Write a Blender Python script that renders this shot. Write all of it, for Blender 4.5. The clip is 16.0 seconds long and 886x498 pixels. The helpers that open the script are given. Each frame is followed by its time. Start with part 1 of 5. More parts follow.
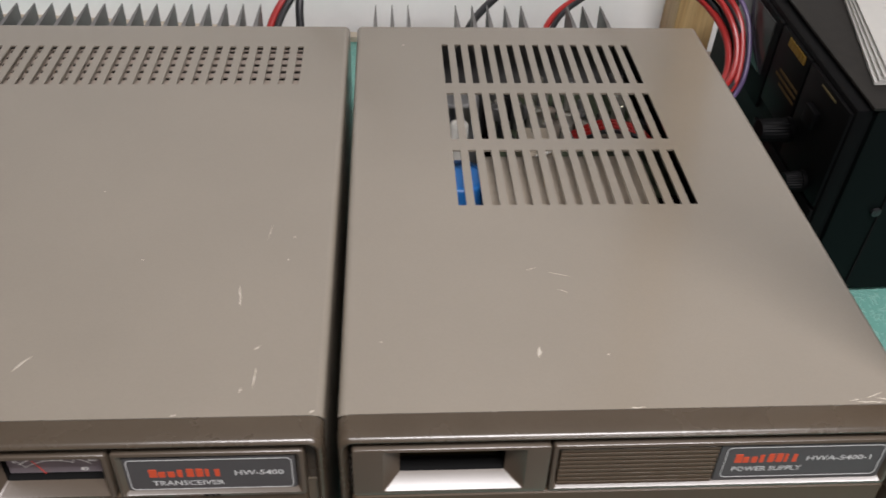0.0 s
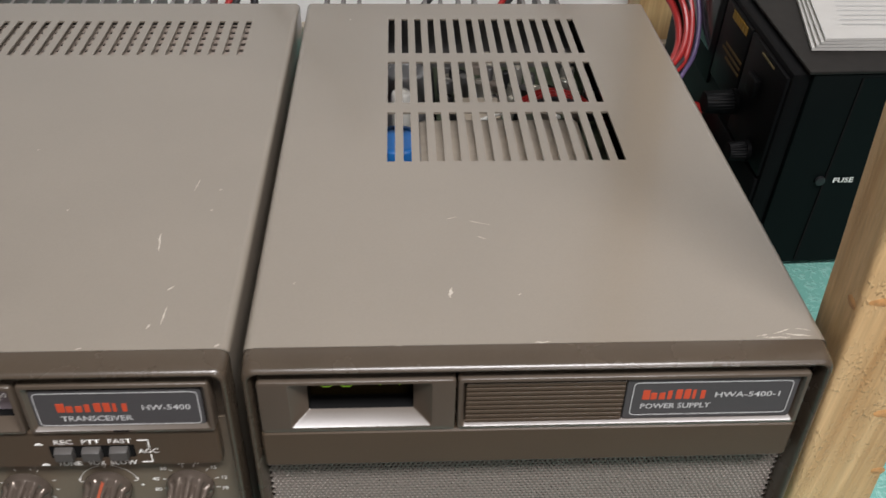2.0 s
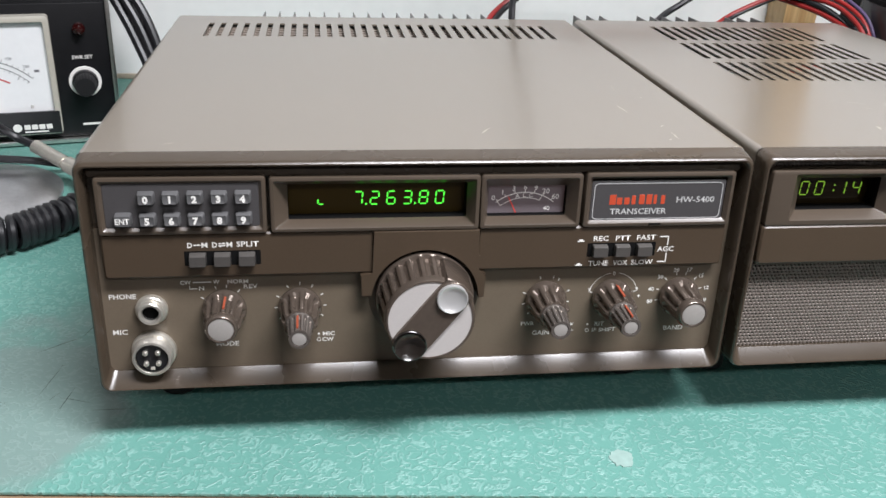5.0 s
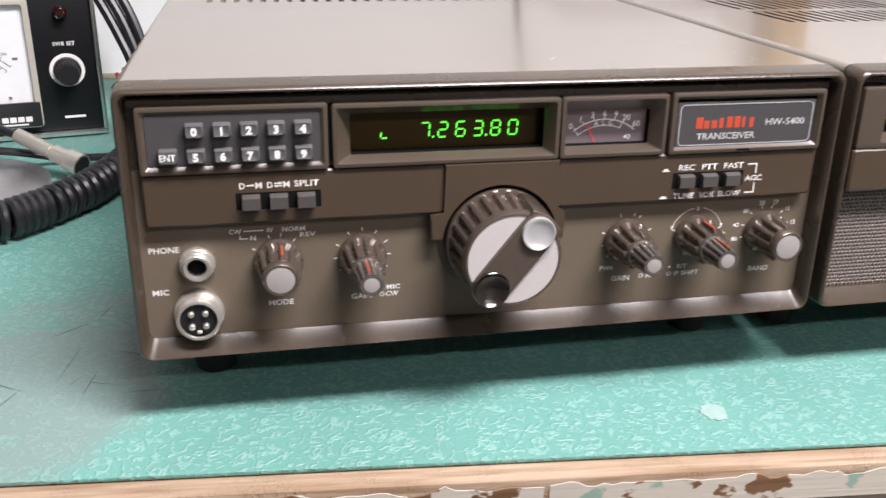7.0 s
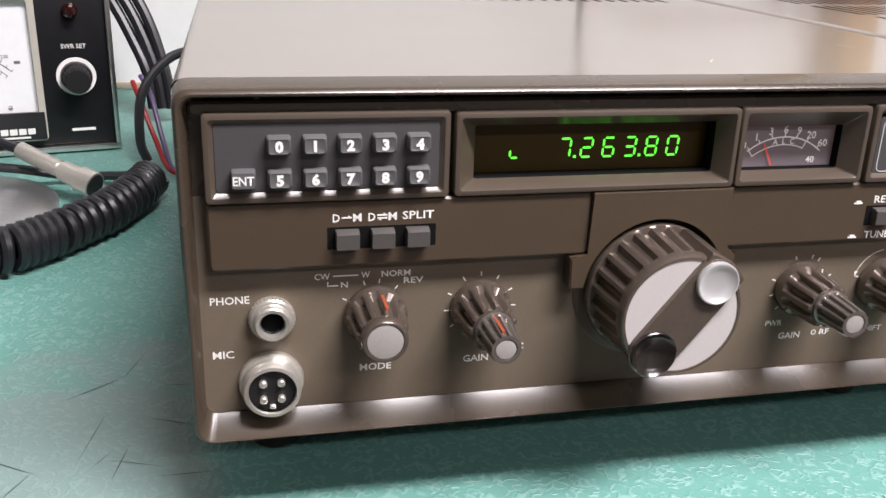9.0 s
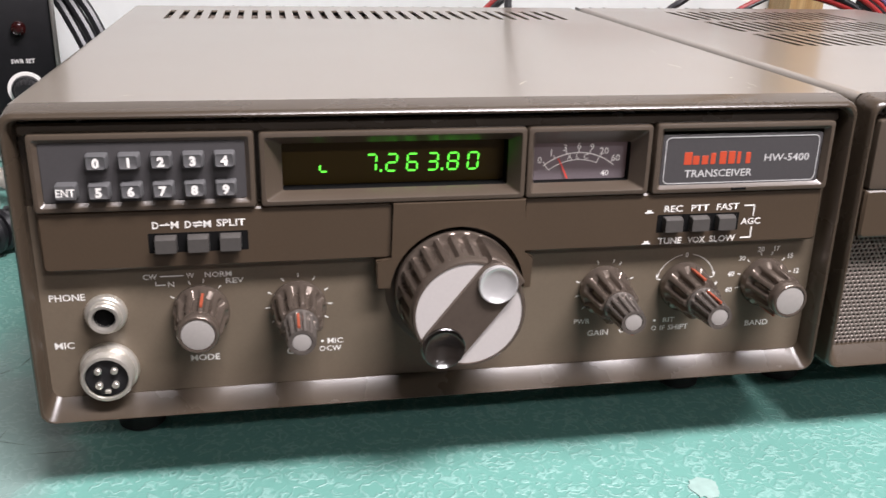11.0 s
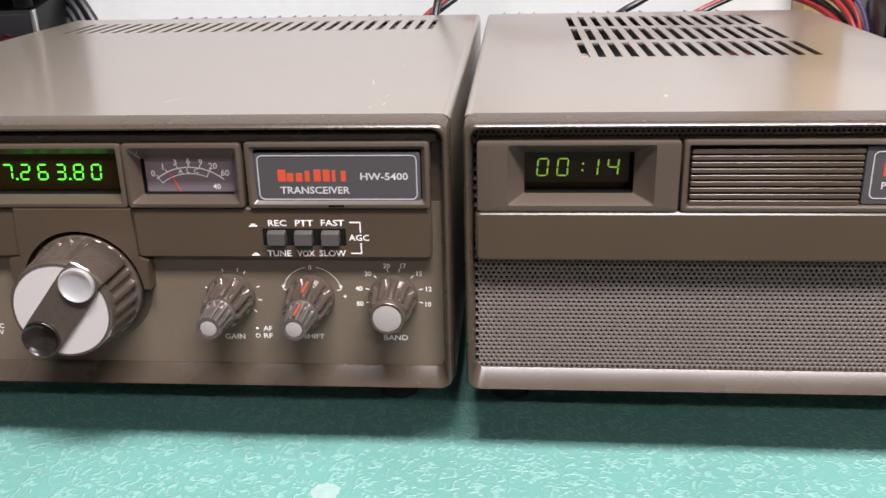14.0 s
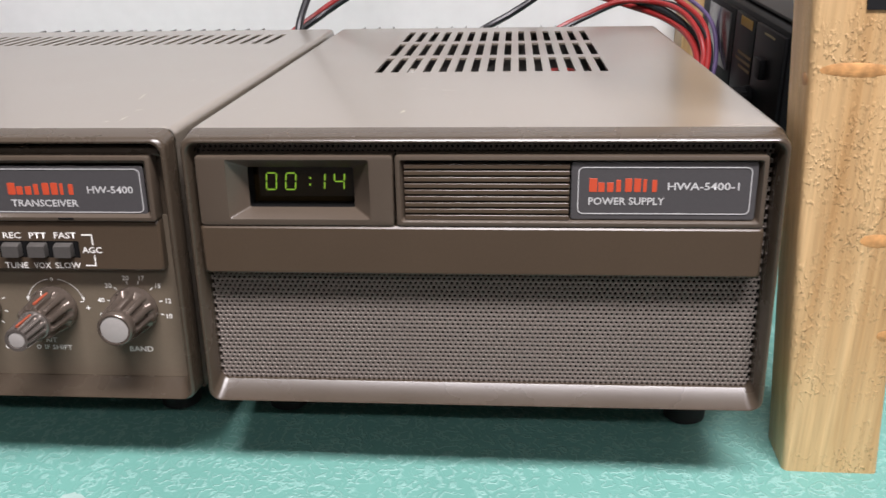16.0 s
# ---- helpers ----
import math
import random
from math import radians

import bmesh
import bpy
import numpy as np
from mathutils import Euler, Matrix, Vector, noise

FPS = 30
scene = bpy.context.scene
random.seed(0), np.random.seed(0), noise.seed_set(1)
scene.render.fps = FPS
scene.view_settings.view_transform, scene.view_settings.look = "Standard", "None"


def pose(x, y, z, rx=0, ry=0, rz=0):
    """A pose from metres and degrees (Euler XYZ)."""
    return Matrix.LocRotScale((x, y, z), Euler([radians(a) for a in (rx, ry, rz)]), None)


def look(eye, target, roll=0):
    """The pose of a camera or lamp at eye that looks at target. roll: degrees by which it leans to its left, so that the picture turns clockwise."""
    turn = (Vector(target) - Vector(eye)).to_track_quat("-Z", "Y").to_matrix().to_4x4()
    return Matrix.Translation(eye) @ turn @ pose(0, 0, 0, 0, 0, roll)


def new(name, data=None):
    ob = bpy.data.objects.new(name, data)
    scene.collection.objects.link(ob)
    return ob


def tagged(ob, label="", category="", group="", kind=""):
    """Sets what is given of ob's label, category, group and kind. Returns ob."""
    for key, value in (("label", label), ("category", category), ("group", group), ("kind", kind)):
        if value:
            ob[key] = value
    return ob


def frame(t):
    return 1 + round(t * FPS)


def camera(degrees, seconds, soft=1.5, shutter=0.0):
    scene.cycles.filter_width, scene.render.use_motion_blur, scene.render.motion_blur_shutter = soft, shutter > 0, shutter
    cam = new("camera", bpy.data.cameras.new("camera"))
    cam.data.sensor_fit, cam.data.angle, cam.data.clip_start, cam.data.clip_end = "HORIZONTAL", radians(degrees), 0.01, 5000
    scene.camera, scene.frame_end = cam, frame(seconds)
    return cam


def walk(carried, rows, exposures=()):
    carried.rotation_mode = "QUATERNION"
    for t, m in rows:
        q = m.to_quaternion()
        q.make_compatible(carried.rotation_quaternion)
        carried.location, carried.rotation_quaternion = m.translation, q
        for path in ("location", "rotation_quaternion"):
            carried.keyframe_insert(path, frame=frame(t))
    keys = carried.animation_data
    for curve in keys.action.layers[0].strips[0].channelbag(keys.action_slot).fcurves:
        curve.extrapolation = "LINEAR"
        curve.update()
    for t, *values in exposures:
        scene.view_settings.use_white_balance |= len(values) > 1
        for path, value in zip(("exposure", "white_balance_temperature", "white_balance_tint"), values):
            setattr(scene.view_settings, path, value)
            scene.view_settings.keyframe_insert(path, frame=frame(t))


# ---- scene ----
cam = camera(51.83, 16.0, shutter=0.3)
# the two sets stand tilted on tall front feet: RIG carries their own axes into the room's
RIG = Matrix(((0.99993, 0.0, -0.012, 0), (0.00084, 0.99756, 0.06982, 0), (0.01197, -0.06982, 0.99749, 0), (0, 0, 0, 1)))
PATH = [
    (0, (0.0242, -0.2306, 0.4326), (0.1376, 1.3210, -0.8243), 2.10),
    (0.5, (0.0616, -0.2354, 0.4266), (0.1879, 1.3181, -0.8267), 2.19),
    (1, (0.0769, -0.2424, 0.4232), (0.1797, 1.3158, -0.8264), 1.56),
    (1.5, (0.0799, -0.2457, 0.4171), (0.1718, 1.3153, -0.8297), 1.49),
    (2, (0.0657, -0.2573, 0.4074), (0.1569, 1.3297, -0.8063), 1.34),
    (2.5, (0.0190, -0.3063, 0.3899), (0.1129, 1.3464, -0.7326), 1.92),
    (3, (-0.0666, -0.3436, 0.3469), (0.0380, 1.3995, -0.6283), 2.35),
    (3.5, (-0.1355, -0.3677, 0.3176), (-0.0580, 1.4349, -0.5453), 1.43),
    (4, (-0.1820, -0.3896, 0.3094), (-0.0824, 1.4277, -0.5197), 1.12),
    (4.5, (-0.2022, -0.3971, 0.2991), (-0.0122, 1.4159, -0.5238), 1.84),
    (7, (-0.2633, -0.3653, 0.2282), (0.1250, 1.4548, -0.5040), 0.95),
    (7.5, (-0.2950, -0.2959, 0.2111), (0.1037, 1.5313, -0.4975), 1.01),
    (8, (-0.3003, -0.2553, 0.2044), (0.1191, 1.5711, -0.4943), 1.69),
    (10.5, (-0.2697, -0.3122, 0.2140), (0.1586, 1.5182, -0.4690), 1.90),
    (11, (-0.2284, -0.3198, 0.2202), (0.1326, 1.5230, -0.4682), 1.39),
    (11.5, (-0.1823, -0.3320, 0.2240), (0.0089, 1.5382, -0.4585), -0.04),
    (12, (-0.1279, -0.3406, 0.2256), (-0.0474, 1.5372, -0.4583), -0.33),
    (12.5, (-0.0870, -0.3520, 0.2291), (-0.1448, 1.5249, -0.4593), -1.10),
    (13, (-0.0532, -0.3530, 0.2295), (-0.1605, 1.5202, -0.4632), -1.27),
    (13.5, (-0.0052, -0.3439, 0.2300), (-0.1077, 1.5238, -0.4780), -0.76),
    (14, (0.0224, -0.3492, 0.2348), (-0.1306, 1.5153, -0.4723), -1.38),
    (14.5, (0.0356, -0.3540, 0.2365), (-0.0962, 1.5123, -0.4703), -0.94),
    (15, (0.0662, -0.3493, 0.2346), (-0.0643, 1.5248, -0.4515), -0.94),
    (15.5, (0.1064, -0.3462, 0.2325), (-0.0395, 1.5305, -0.4432), -1.01),
    (16, (0.1339, -0.3456, 0.2348), (-0.0189, 1.5281, -0.4480), -1.14),
]
walk(cam, [(t, RIG @ look(eye, target, roll)) for t, eye, target, roll in PATH],
     exposures=((0, -0.26, 6450, 9), (2, -0.24, 6400, 8), (3, -0.10, 6150, 7), (3.6, -0.04, 6150, 7), (4.5, 0.06, 6150, 7), (7, 0.45, 6400, 14), (11, 0.38, 6450, 14), (14, 0.40, 6400, 14), (16, 0.18, 6400, 13)))

# ---- light ----
world = bpy.data.worlds.new("world")
world.use_nodes = True
world.node_tree.nodes["Background"].inputs[0].default_value = (0.9, 0.95, 1.0, 1)
world.node_tree.nodes["Background"].inputs[1].default_value = 0.01
scene.world = world


def area_lamp(x, y, z, length, width, watts):
    data = bpy.data.lights.new("ceiling_or_fill_lamp", "AREA")
    data.shape, data.size, data.size_y, data.energy, data.color = "RECTANGLE", length, width, watts, (1.0, 0.95, 0.965)
    ob = new("ceiling_or_fill_lamp", data)
    ob.matrix_world = pose(x, y, z)
    return ob


area_lamp(0.30, -0.62, 1.6, 1.0, 0.31, 60.5)
# added fill lamp: brightens the set fronts and gives the knobs reflections
area_lamp(0.95, -1.9, 1.6, 1.2, 0.13, 22)


# ---- materials ----
def mat(name, rgb, rough=0.5, metal=0.0, grain=0.0, scale=200.0, bump=0.0, bump_scale=None, spec=0.5, stain=0.0, stain_scale=9.0, coat=0.0, emit=None, power=0.0, rnd=0.0):
    """A surface with fine grain, wide faint stains and a small relief."""
    m = bpy.data.materials.new(name)
    m.use_nodes = True
    n, l = m.node_tree.nodes, m.node_tree.links
    b = n["Principled BSDF"]
    b.inputs["Roughness"].default_value, b.inputs["Metallic"].default_value = rough, metal
    b.inputs["Specular IOR Level"].default_value, b.inputs["Coat Weight"].default_value = spec, coat
    b.inputs["Base Color"].default_value = (*rgb, 1)
    co = n.new("ShaderNodeTexCoord")
    src = None
    for amount, sc in ((grain, scale), (stain, stain_scale)):
        if amount:
            t = n.new("ShaderNodeTexNoise")
            t.inputs["Scale"].default_value, t.inputs["Detail"].default_value = sc, 6
            l.new(co.outputs["Object"], t.inputs["Vector"])
            r = n.new("ShaderNodeMapRange")
            r.inputs["From Min"].default_value, r.inputs["From Max"].default_value = 0.25, 0.75
            r.inputs["To Min"].default_value, r.inputs["To Max"].default_value = 1 - amount, 1 + amount
            l.new(t.outputs["Fac"], r.inputs["Value"])
            v = n.new("ShaderNodeVectorMath")
            v.operation = "MULTIPLY"
            if src is None:
                v.inputs[0].default_value = rgb
            else:
                l.new(src, v.inputs[0])
            l.new(r.outputs[0], v.inputs[1])
            src = v.outputs[0]
            if amount == stain:
                rr = n.new("ShaderNodeMapRange")
                rr.inputs["To Min"].default_value, rr.inputs["To Max"].default_value = rough * 0.88, min(1, rough * 1.14)
                l.new(t.outputs["Fac"], rr.inputs["Value"])
                l.new(rr.outputs[0], b.inputs["Roughness"])
    if rnd:
        o = n.new("ShaderNodeObjectInfo")
        r = n.new("ShaderNodeMapRange")
        r.inputs["To Min"].default_value, r.inputs["To Max"].default_value = 1 - rnd, 1 + rnd
        l.new(o.outputs["Random"], r.inputs["Value"])
        v = n.new("ShaderNodeVectorMath")
        v.operation = "MULTIPLY"
        if src is None:
            v.inputs[0].default_value = rgb
        else:
            l.new(src, v.inputs[0])
        l.new(r.outputs[0], v.inputs[1])
        src = v.outputs[0]
    if src is not None:
        l.new(src, b.inputs["Base Color"])
    if bump:
        t = n.new("ShaderNodeTexNoise")
        t.inputs["Scale"].default_value, t.inputs["Detail"].default_value = bump_scale or scale, 4
        l.new(co.outputs["Object"], t.inputs["Vector"])
        k = n.new("ShaderNodeBump")
        k.inputs["Strength"].default_value, k.inputs["Distance"].default_value = bump, 0.0004
        l.new(t.outputs["Fac"], k.inputs["Height"])
        l.new(k.outputs[0], b.inputs["Normal"])
    if emit:
        b.inputs["Emission Color"].default_value, b.inputs["Emission Strength"].default_value = (*emit, 1), power
    return m


SHELL = mat("taupe_enamel", (0.180, 0.155, 0.123), 0.29, grain=0.03, scale=900, bump=0.04, bump_scale=1500, stain=0.04, stain_scale=14, coat=0.5)
SHELL.node_tree.nodes["Principled BSDF"].inputs["Coat Roughness"].default_value = 0.15
SATIN = mat("satin_brown_moulding", (0.074, 0.056, 0.040), 0.32, grain=0.05, scale=800, bump=0.04, bump_scale=1300, stain=0.06, stain_scale=22, spec=1.0)
FRAME = mat("brown_moulding", (0.056, 0.042, 0.029), 0.27, grain=0.04, scale=700, bump=0.03, bump_scale=900, stain=0.08, stain_scale=30, spec=0.6)
PANEL = mat("brown_panel", (0.135, 0.108, 0.077), 0.36, grain=0.05, scale=900, bump=0.05, bump_scale=1600, stain=0.05, stain_scale=20)
BAND = mat("brown_fascia", (0.064, 0.045, 0.029), 0.34, grain=0.05, scale=800, bump=0.04, bump_scale=1300, stain=0.06, stain_scale=22)
BLACK = mat("black_plastic", (0.012, 0.012, 0.013), 0.4, grain=0.1, scale=500)
# near-black stands in for the shade in slots, wells and behind openings
DARK = mat("inner_shade_black", (0.008, 0.008, 0.008), 0.9, spec=0.05)
PLATE = mat("charcoal_label", (0.060, 0.057, 0.058), 0.45, grain=0.05, scale=900)
GREYPRINT = mat("greyish_print", (0.50, 0.50, 0.49), 0.6)
WHITE = mat("white_print", (0.82, 0.81, 0.77), 0.6)
ORANGE = mat("orange_red_print", (0.50, 0.065, 0.025), 0.5)
STEEL = mat("bright_steel", (0.62, 0.61, 0.58), 0.28, 1.0, grain=0.08, scale=400)
FIN = mat("grey_aluminium", (0.17, 0.165, 0.16), 0.5, 0.6, grain=0.1, scale=300)
RUBBER = mat("black_rubber", (0.012, 0.012, 0.012), 0.75)


# ---- building tools ----
def part(name, bm, material, parent, label="", smooth=35):
    """One mesh object under a thing or a part, in the thing's own axes."""
    me = bpy.data.meshes.new(name)
    bmesh.ops.recalc_face_normals(bm, faces=bm.faces)
    bm.to_mesh(me)
    bm.free()
    me.materials.append(material)
    if smooth:
        me.shade_smooth()
        me.set_sharp_from_angle(angle=radians(smooth))
    ob = new(name, me)
    ob.parent = parent
    return tagged(ob, label)


def thing(name, label, category, m=None, group="", kind=""):
    ob = new(name)
    ob.empty_display_size = 0.02
    if m is not None:
        ob.matrix_world = m
    return tagged(ob, label, category, group, kind)


def alone(name, bm, material, label, category="", m=None, group="", kind="", smooth=35):
    ob = part(name, bm, material, None, "", smooth)
    if m is not None:
        ob.matrix_world = m
    return tagged(ob, label, category, group, kind)


def box(bm, x0, x1, y0, y1, z0, z1, bevel=0.0, seg=2):
    r = bmesh.ops.create_cube(bm, size=1, matrix=Matrix.Translation(((x0 + x1) / 2, (y0 + y1) / 2, (z0 + z1) / 2)) @ Matrix.Diagonal((x1 - x0, y1 - y0, z1 - z0, 1)))
    if bevel:
        edges = list({e for v in r["verts"] for e in v.link_edges})
        bmesh.ops.bevel(bm, geom=edges, offset=bevel, segments=seg, affect="EDGES", profile=0.5)
    return bm


def boxed(*a, **k):
    return box(bmesh.new(), *a, **k)


def rr(x0, x1, z0, z1, r, seg=4):
    """Points of a rounded rectangle in x and z."""
    out = []
    for cx, cz, a0 in ((x1 - r, z1 - r, 0), (x0 + r, z1 - r, 90), (x0 + r, z0 + r, 180), (x1 - r, z0 + r, 270)):
        for i in range(seg + 1):
            a = radians(a0 + 90 * i / seg)
            out.append((cx + r * math.cos(a), cz + r * math.sin(a)))
    return out


def stack(bm, loops, first=False, last=False, seg=4):
    """Joins rounded rectangles (x0, x1, z0, z1, r, y), one behind the other."""
    rings = [[bm.verts.new((x, lp[5], z)) for x, z in rr(*lp[:5], seg)] for lp in loops]
    n = len(rings[0])
    for a, b in zip(rings, rings[1:]):
        for i in range(n):
            bm.faces.new((a[i], a[(i + 1) % n], b[(i + 1) % n], b[i]))
    if first:
        bm.faces.new(rings[0])
    if last:
        bm.faces.new(rings[-1])
    return bm


def turned(bm, cx, cz, profile, seg=32, flutes=0, depth=0.0, first=False, last=True):
    """A turned body round an axis along y: profile of (radius, y, fluted)."""
    rings = []
    for r, y, *f in profile:
        ring = []
        for i in range(seg):
            a = 2 * math.pi * i / seg
            q = r - (depth * (0.5 + 0.5 * math.tanh(2.6 * math.cos(a * flutes)) / 0.989) if flutes and f and f[0] else 0)
            ring.append(bm.verts.new((cx + q * math.cos(a), y, cz + q * math.sin(a))))
        rings.append(ring)
    for a, b in zip(rings, rings[1:]):
        for i in range(seg):
            bm.faces.new((a[i], a[(i + 1) % seg], b[(i + 1) % seg], b[i]))
    if first:
        bm.faces.new(rings[0])
    if last:
        bm.faces.new(rings[-1])
    return bm


def pierced(bm, x0, x1, y0, y1, z, thick, holes):
    """A flat plate with real rectangular holes (x0, x1, y0, y1)."""
    xs = sorted({x0, x1, *(h[0] for h in holes), *(h[1] for h in holes)})
    ys = sorted({y0, y1, *(h[2] for h in holes), *(h[3] for h in holes)})
    gone = set()
    for h in holes:
        for i in range(xs.index(h[0]), xs.index(h[1])):
            for j in range(ys.index(h[2]), ys.index(h[3])):
                gone.add((i, j))
    vs = {}

    def v(i, j, k):
        if (i, j, k) not in vs:
            vs[i, j, k] = bm.verts.new((xs[i], ys[j], z - thick * k))
        return vs[i, j, k]
    nx, ny = len(xs) - 1, len(ys) - 1
    solid = lambda i, j: 0 <= i < nx and 0 <= j < ny and (i, j) not in gone
    for i in range(nx):
        for j in range(ny):
            if not solid(i, j):
                continue
            bm.faces.new((v(i, j, 0), v(i + 1, j, 0), v(i + 1, j + 1, 0), v(i, j + 1, 0)))
            bm.faces.new((v(i, j, 1), v(i, j + 1, 1), v(i + 1, j + 1, 1), v(i + 1, j, 1)))
            for di, dj, a, b in ((-1, 0, (i, j), (i, j + 1)), (1, 0, (i + 1, j), (i + 1, j + 1)), (0, -1, (i, j), (i + 1, j)), (0, 1, (i, j + 1), (i + 1, j + 1))):
                if not solid(i + di, j + dj):
                    bm.faces.new((v(*a, 0), v(*b, 0), v(*b, 1), v(*a, 1)))
    return bm


def hose(bm, pts, r, seg=10, steps=8, closed_ends=True):
    """A round cable along a smooth line through the points."""
    P = [Vector(p) for p in pts]
    P = [2 * P[0] - P[1]] + P + [2 * P[-1] - P[-2]]
    line = []
    for i in range(1, len(P) - 2):
        for k in range(steps):
            t = k / steps
            a, b, c, d = P[i - 1:i + 3]
            line.append(0.5 * ((2 * b) + (c - a) * t + (2 * a - 5 * b + 4 * c - d) * t * t + (3 * b - a - 3 * c + d) * t ** 3))
    line.append(P[-2])
    n = (line[1] - line[0]).normalized().orthogonal().normalized()
    rings = []
    for i, p in enumerate(line):
        d = (line[min(i + 1, len(line) - 1)] - line[max(i - 1, 0)]).normalized()
        n = (n - d * n.dot(d)).normalized()
        b = d.cross(n)
        rings.append([bm.verts.new(p + r * (math.cos(2 * math.pi * k / seg) * n + math.sin(2 * math.pi * k / seg) * b)) for k in range(seg)])
    for a, b in zip(rings, rings[1:]):
        for k in range(seg):
            bm.faces.new((a[k], a[(k + 1) % seg], b[(k + 1) % seg], b[k]))
    if closed_ends:
        bm.faces.new(rings[0])
        bm.faces.new(rings[-1])
    return bm


def letters(text, x, z, y, height, parent, material=WHITE, width=None, bold=0.014, m=None):
    """Raised print facing -y, centred on x and z; height is that of a capital."""
    cu = bpy.data.curves.new("lettering", "FONT")
    cu.body, cu.offset, cu.resolution_u, cu.align_x = text, bold, 2, "CENTER"
    tmp = bpy.data.objects.new("lettering", cu)
    me = bpy.data.meshes.new_from_object(tmp)
    bpy.data.objects.remove(tmp)
    co = np.empty(len(me.vertices) * 3, "f")
    me.vertices.foreach_get("co", co)
    co = co.reshape(-1, 3)
    s = height / 0.70
    lo, hi = co[:, 0].min(), co[:, 0].max()
    k = s if width is None else width / (hi - lo)
    out = np.stack((x + (co[:, 0] - (lo + hi) / 2) * k, np.full(len(co), y), z + co[:, 1] * s - height / 2), 1)
    me.vertices.foreach_set("co", out.ravel())
    me.update()
    me.materials.clear()
    me.materials.append(material)
    ob = new("lettering", me)
    ob.parent = parent
    if m is not None:
        ob.matrix_local = m
    return ob


# ---- the room ----
def vinyl():
    """Green sheet vinyl, embossed with fine squiggles between smooth veins; worn grey where a hand has rested."""
    m = mat("embossed_green_vinyl", (0.10, 0.36, 0.28), 0.36, spec=0.38)
    n, l = m.node_tree.nodes, m.node_tree.links
    b = n["Principled BSDF"]
    co = n.new("ShaderNodeTexCoord")

    def noise_tex(scale, detail, src=None):
        t = n.new("ShaderNodeTexNoise")
        t.inputs["Scale"].default_value, t.inputs["Detail"].default_value = scale, detail
        l.new(src or co.outputs["Object"], t.inputs["Vector"])
        return t

    def ramp(src, a, b2, lo=0.0, hi=1.0):
        r = n.new("ShaderNodeMapRange")
        r.inputs["From Min"].default_value, r.inputs["From Max"].default_value = a, b2
        r.inputs["To Min"].default_value, r.inputs["To Max"].default_value = lo, hi
        l.new(src, r.inputs["Value"])
        return r.outputs[0]

    def calc(op, a, c):
        k = n.new("ShaderNodeMath")
        k.operation = op
        for i, v in enumerate((a, c)):
            if isinstance(v, float):
                k.inputs[i].default_value = v
            else:
                l.new(v, k.inputs[i])
        return k.outputs[0]

    warp = noise_tex(60, 2)
    add = n.new("ShaderNodeMixRGB")
    add.blend_type, add.inputs[0].default_value = "ADD", 0.02
    l.new(co.outputs["Object"], add.inputs[1])
    l.new(warp.outputs["Color"], add.inputs[2])
    cells = n.new("ShaderNodeTexVoronoi")
    cells.feature, cells.inputs["Scale"].default_value = "DISTANCE_TO_EDGE", 72
    l.new(add.outputs[0], cells.inputs["Vector"])
    vein = ramp(cells.outputs["Distance"], 0.03, 0.09)
    squig = noise_tex(165, 1.8)
    ridge = ramp(calc("ABSOLUTE", calc("SUBTRACT", squig.outputs["Fac"], 0.5), 0.0), 0.0, 0.07, 1.0, 0.0)
    rim = ramp(calc("ABSOLUTE", calc("SUBTRACT", cells.outputs["Distance"], 0.1), 0.0), 0.0, 0.03, 0.22, 0.0)
    height = calc("MAXIMUM", calc("MULTIPLY", vein, ridge), rim)
    bump = n.new("ShaderNodeBump")
    bump.inputs["Strength"].default_value, bump.inputs["Distance"].default_value = 0.45, 0.0010
    l.new(bump.outputs[0], b.inputs["Normal"])
    # ridges take a lighter green in place of the glints they catch
    glint_tone = n.new("ShaderNodeMixRGB")
    glint_tone.inputs[1].default_value, glint_tone.inputs[2].default_value = (0.128, 0.306, 0.260, 1), (0.205, 0.392, 0.347, 1)
    l.new(height, glint_tone.inputs[0])
    wide = n.new("ShaderNodeMixRGB")
    wide.blend_type = "MULTIPLY"
    wide.inputs[0].default_value = 0.5
    l.new(glint_tone.outputs[0], wide.inputs[1])
    l.new(ramp(noise_tex(7, 4).outputs["Fac"], 0.3, 0.7, 0.75, 1.1), wide.inputs[2])
    # the grey rubbed patch beside the larger set
    sep = n.new("ShaderNodeSeparateXYZ")
    l.new(co.outputs["Object"], sep.inputs[0])
    dx = calc("DIVIDE", calc("SUBTRACT", sep.outputs[0], -0.372), 0.052)
    dy = calc("DIVIDE", calc("SUBTRACT", sep.outputs[1], 0.075), 0.085)
    dist = calc("ADD", calc("MULTIPLY", dx, dx), calc("MULTIPLY", dy, dy))
    blur = calc("ADD", dist, ramp(noise_tex(28, 5).outputs["Fac"], 0.3, 0.7, -0.5, 0.5))
    worn = ramp(blur, 0.5, 1.2, 0.62, 0.0)
    l.new(calc("MULTIPLY", height, calc("SUBTRACT", 1.0, calc("MULTIPLY", worn, 1.0))), bump.inputs["Height"])
    rub = n.new("ShaderNodeMixRGB")
    rub.inputs[2].default_value = (0.205, 0.235, 0.225, 1)
    l.new(worn, rub.inputs[0])
    l.new(wide.outputs[0], rub.inputs[1])
    l.new(rub.outputs[0], b.inputs["Base Color"])
    l.new(calc("SUBTRACT", ramp(noise_tex(40, 4).outputs["Fac"], 0.3, 0.7, 0.35, 0.50), calc("MULTIPLY", worn, 0.12)), b.inputs["Roughness"])
    return m


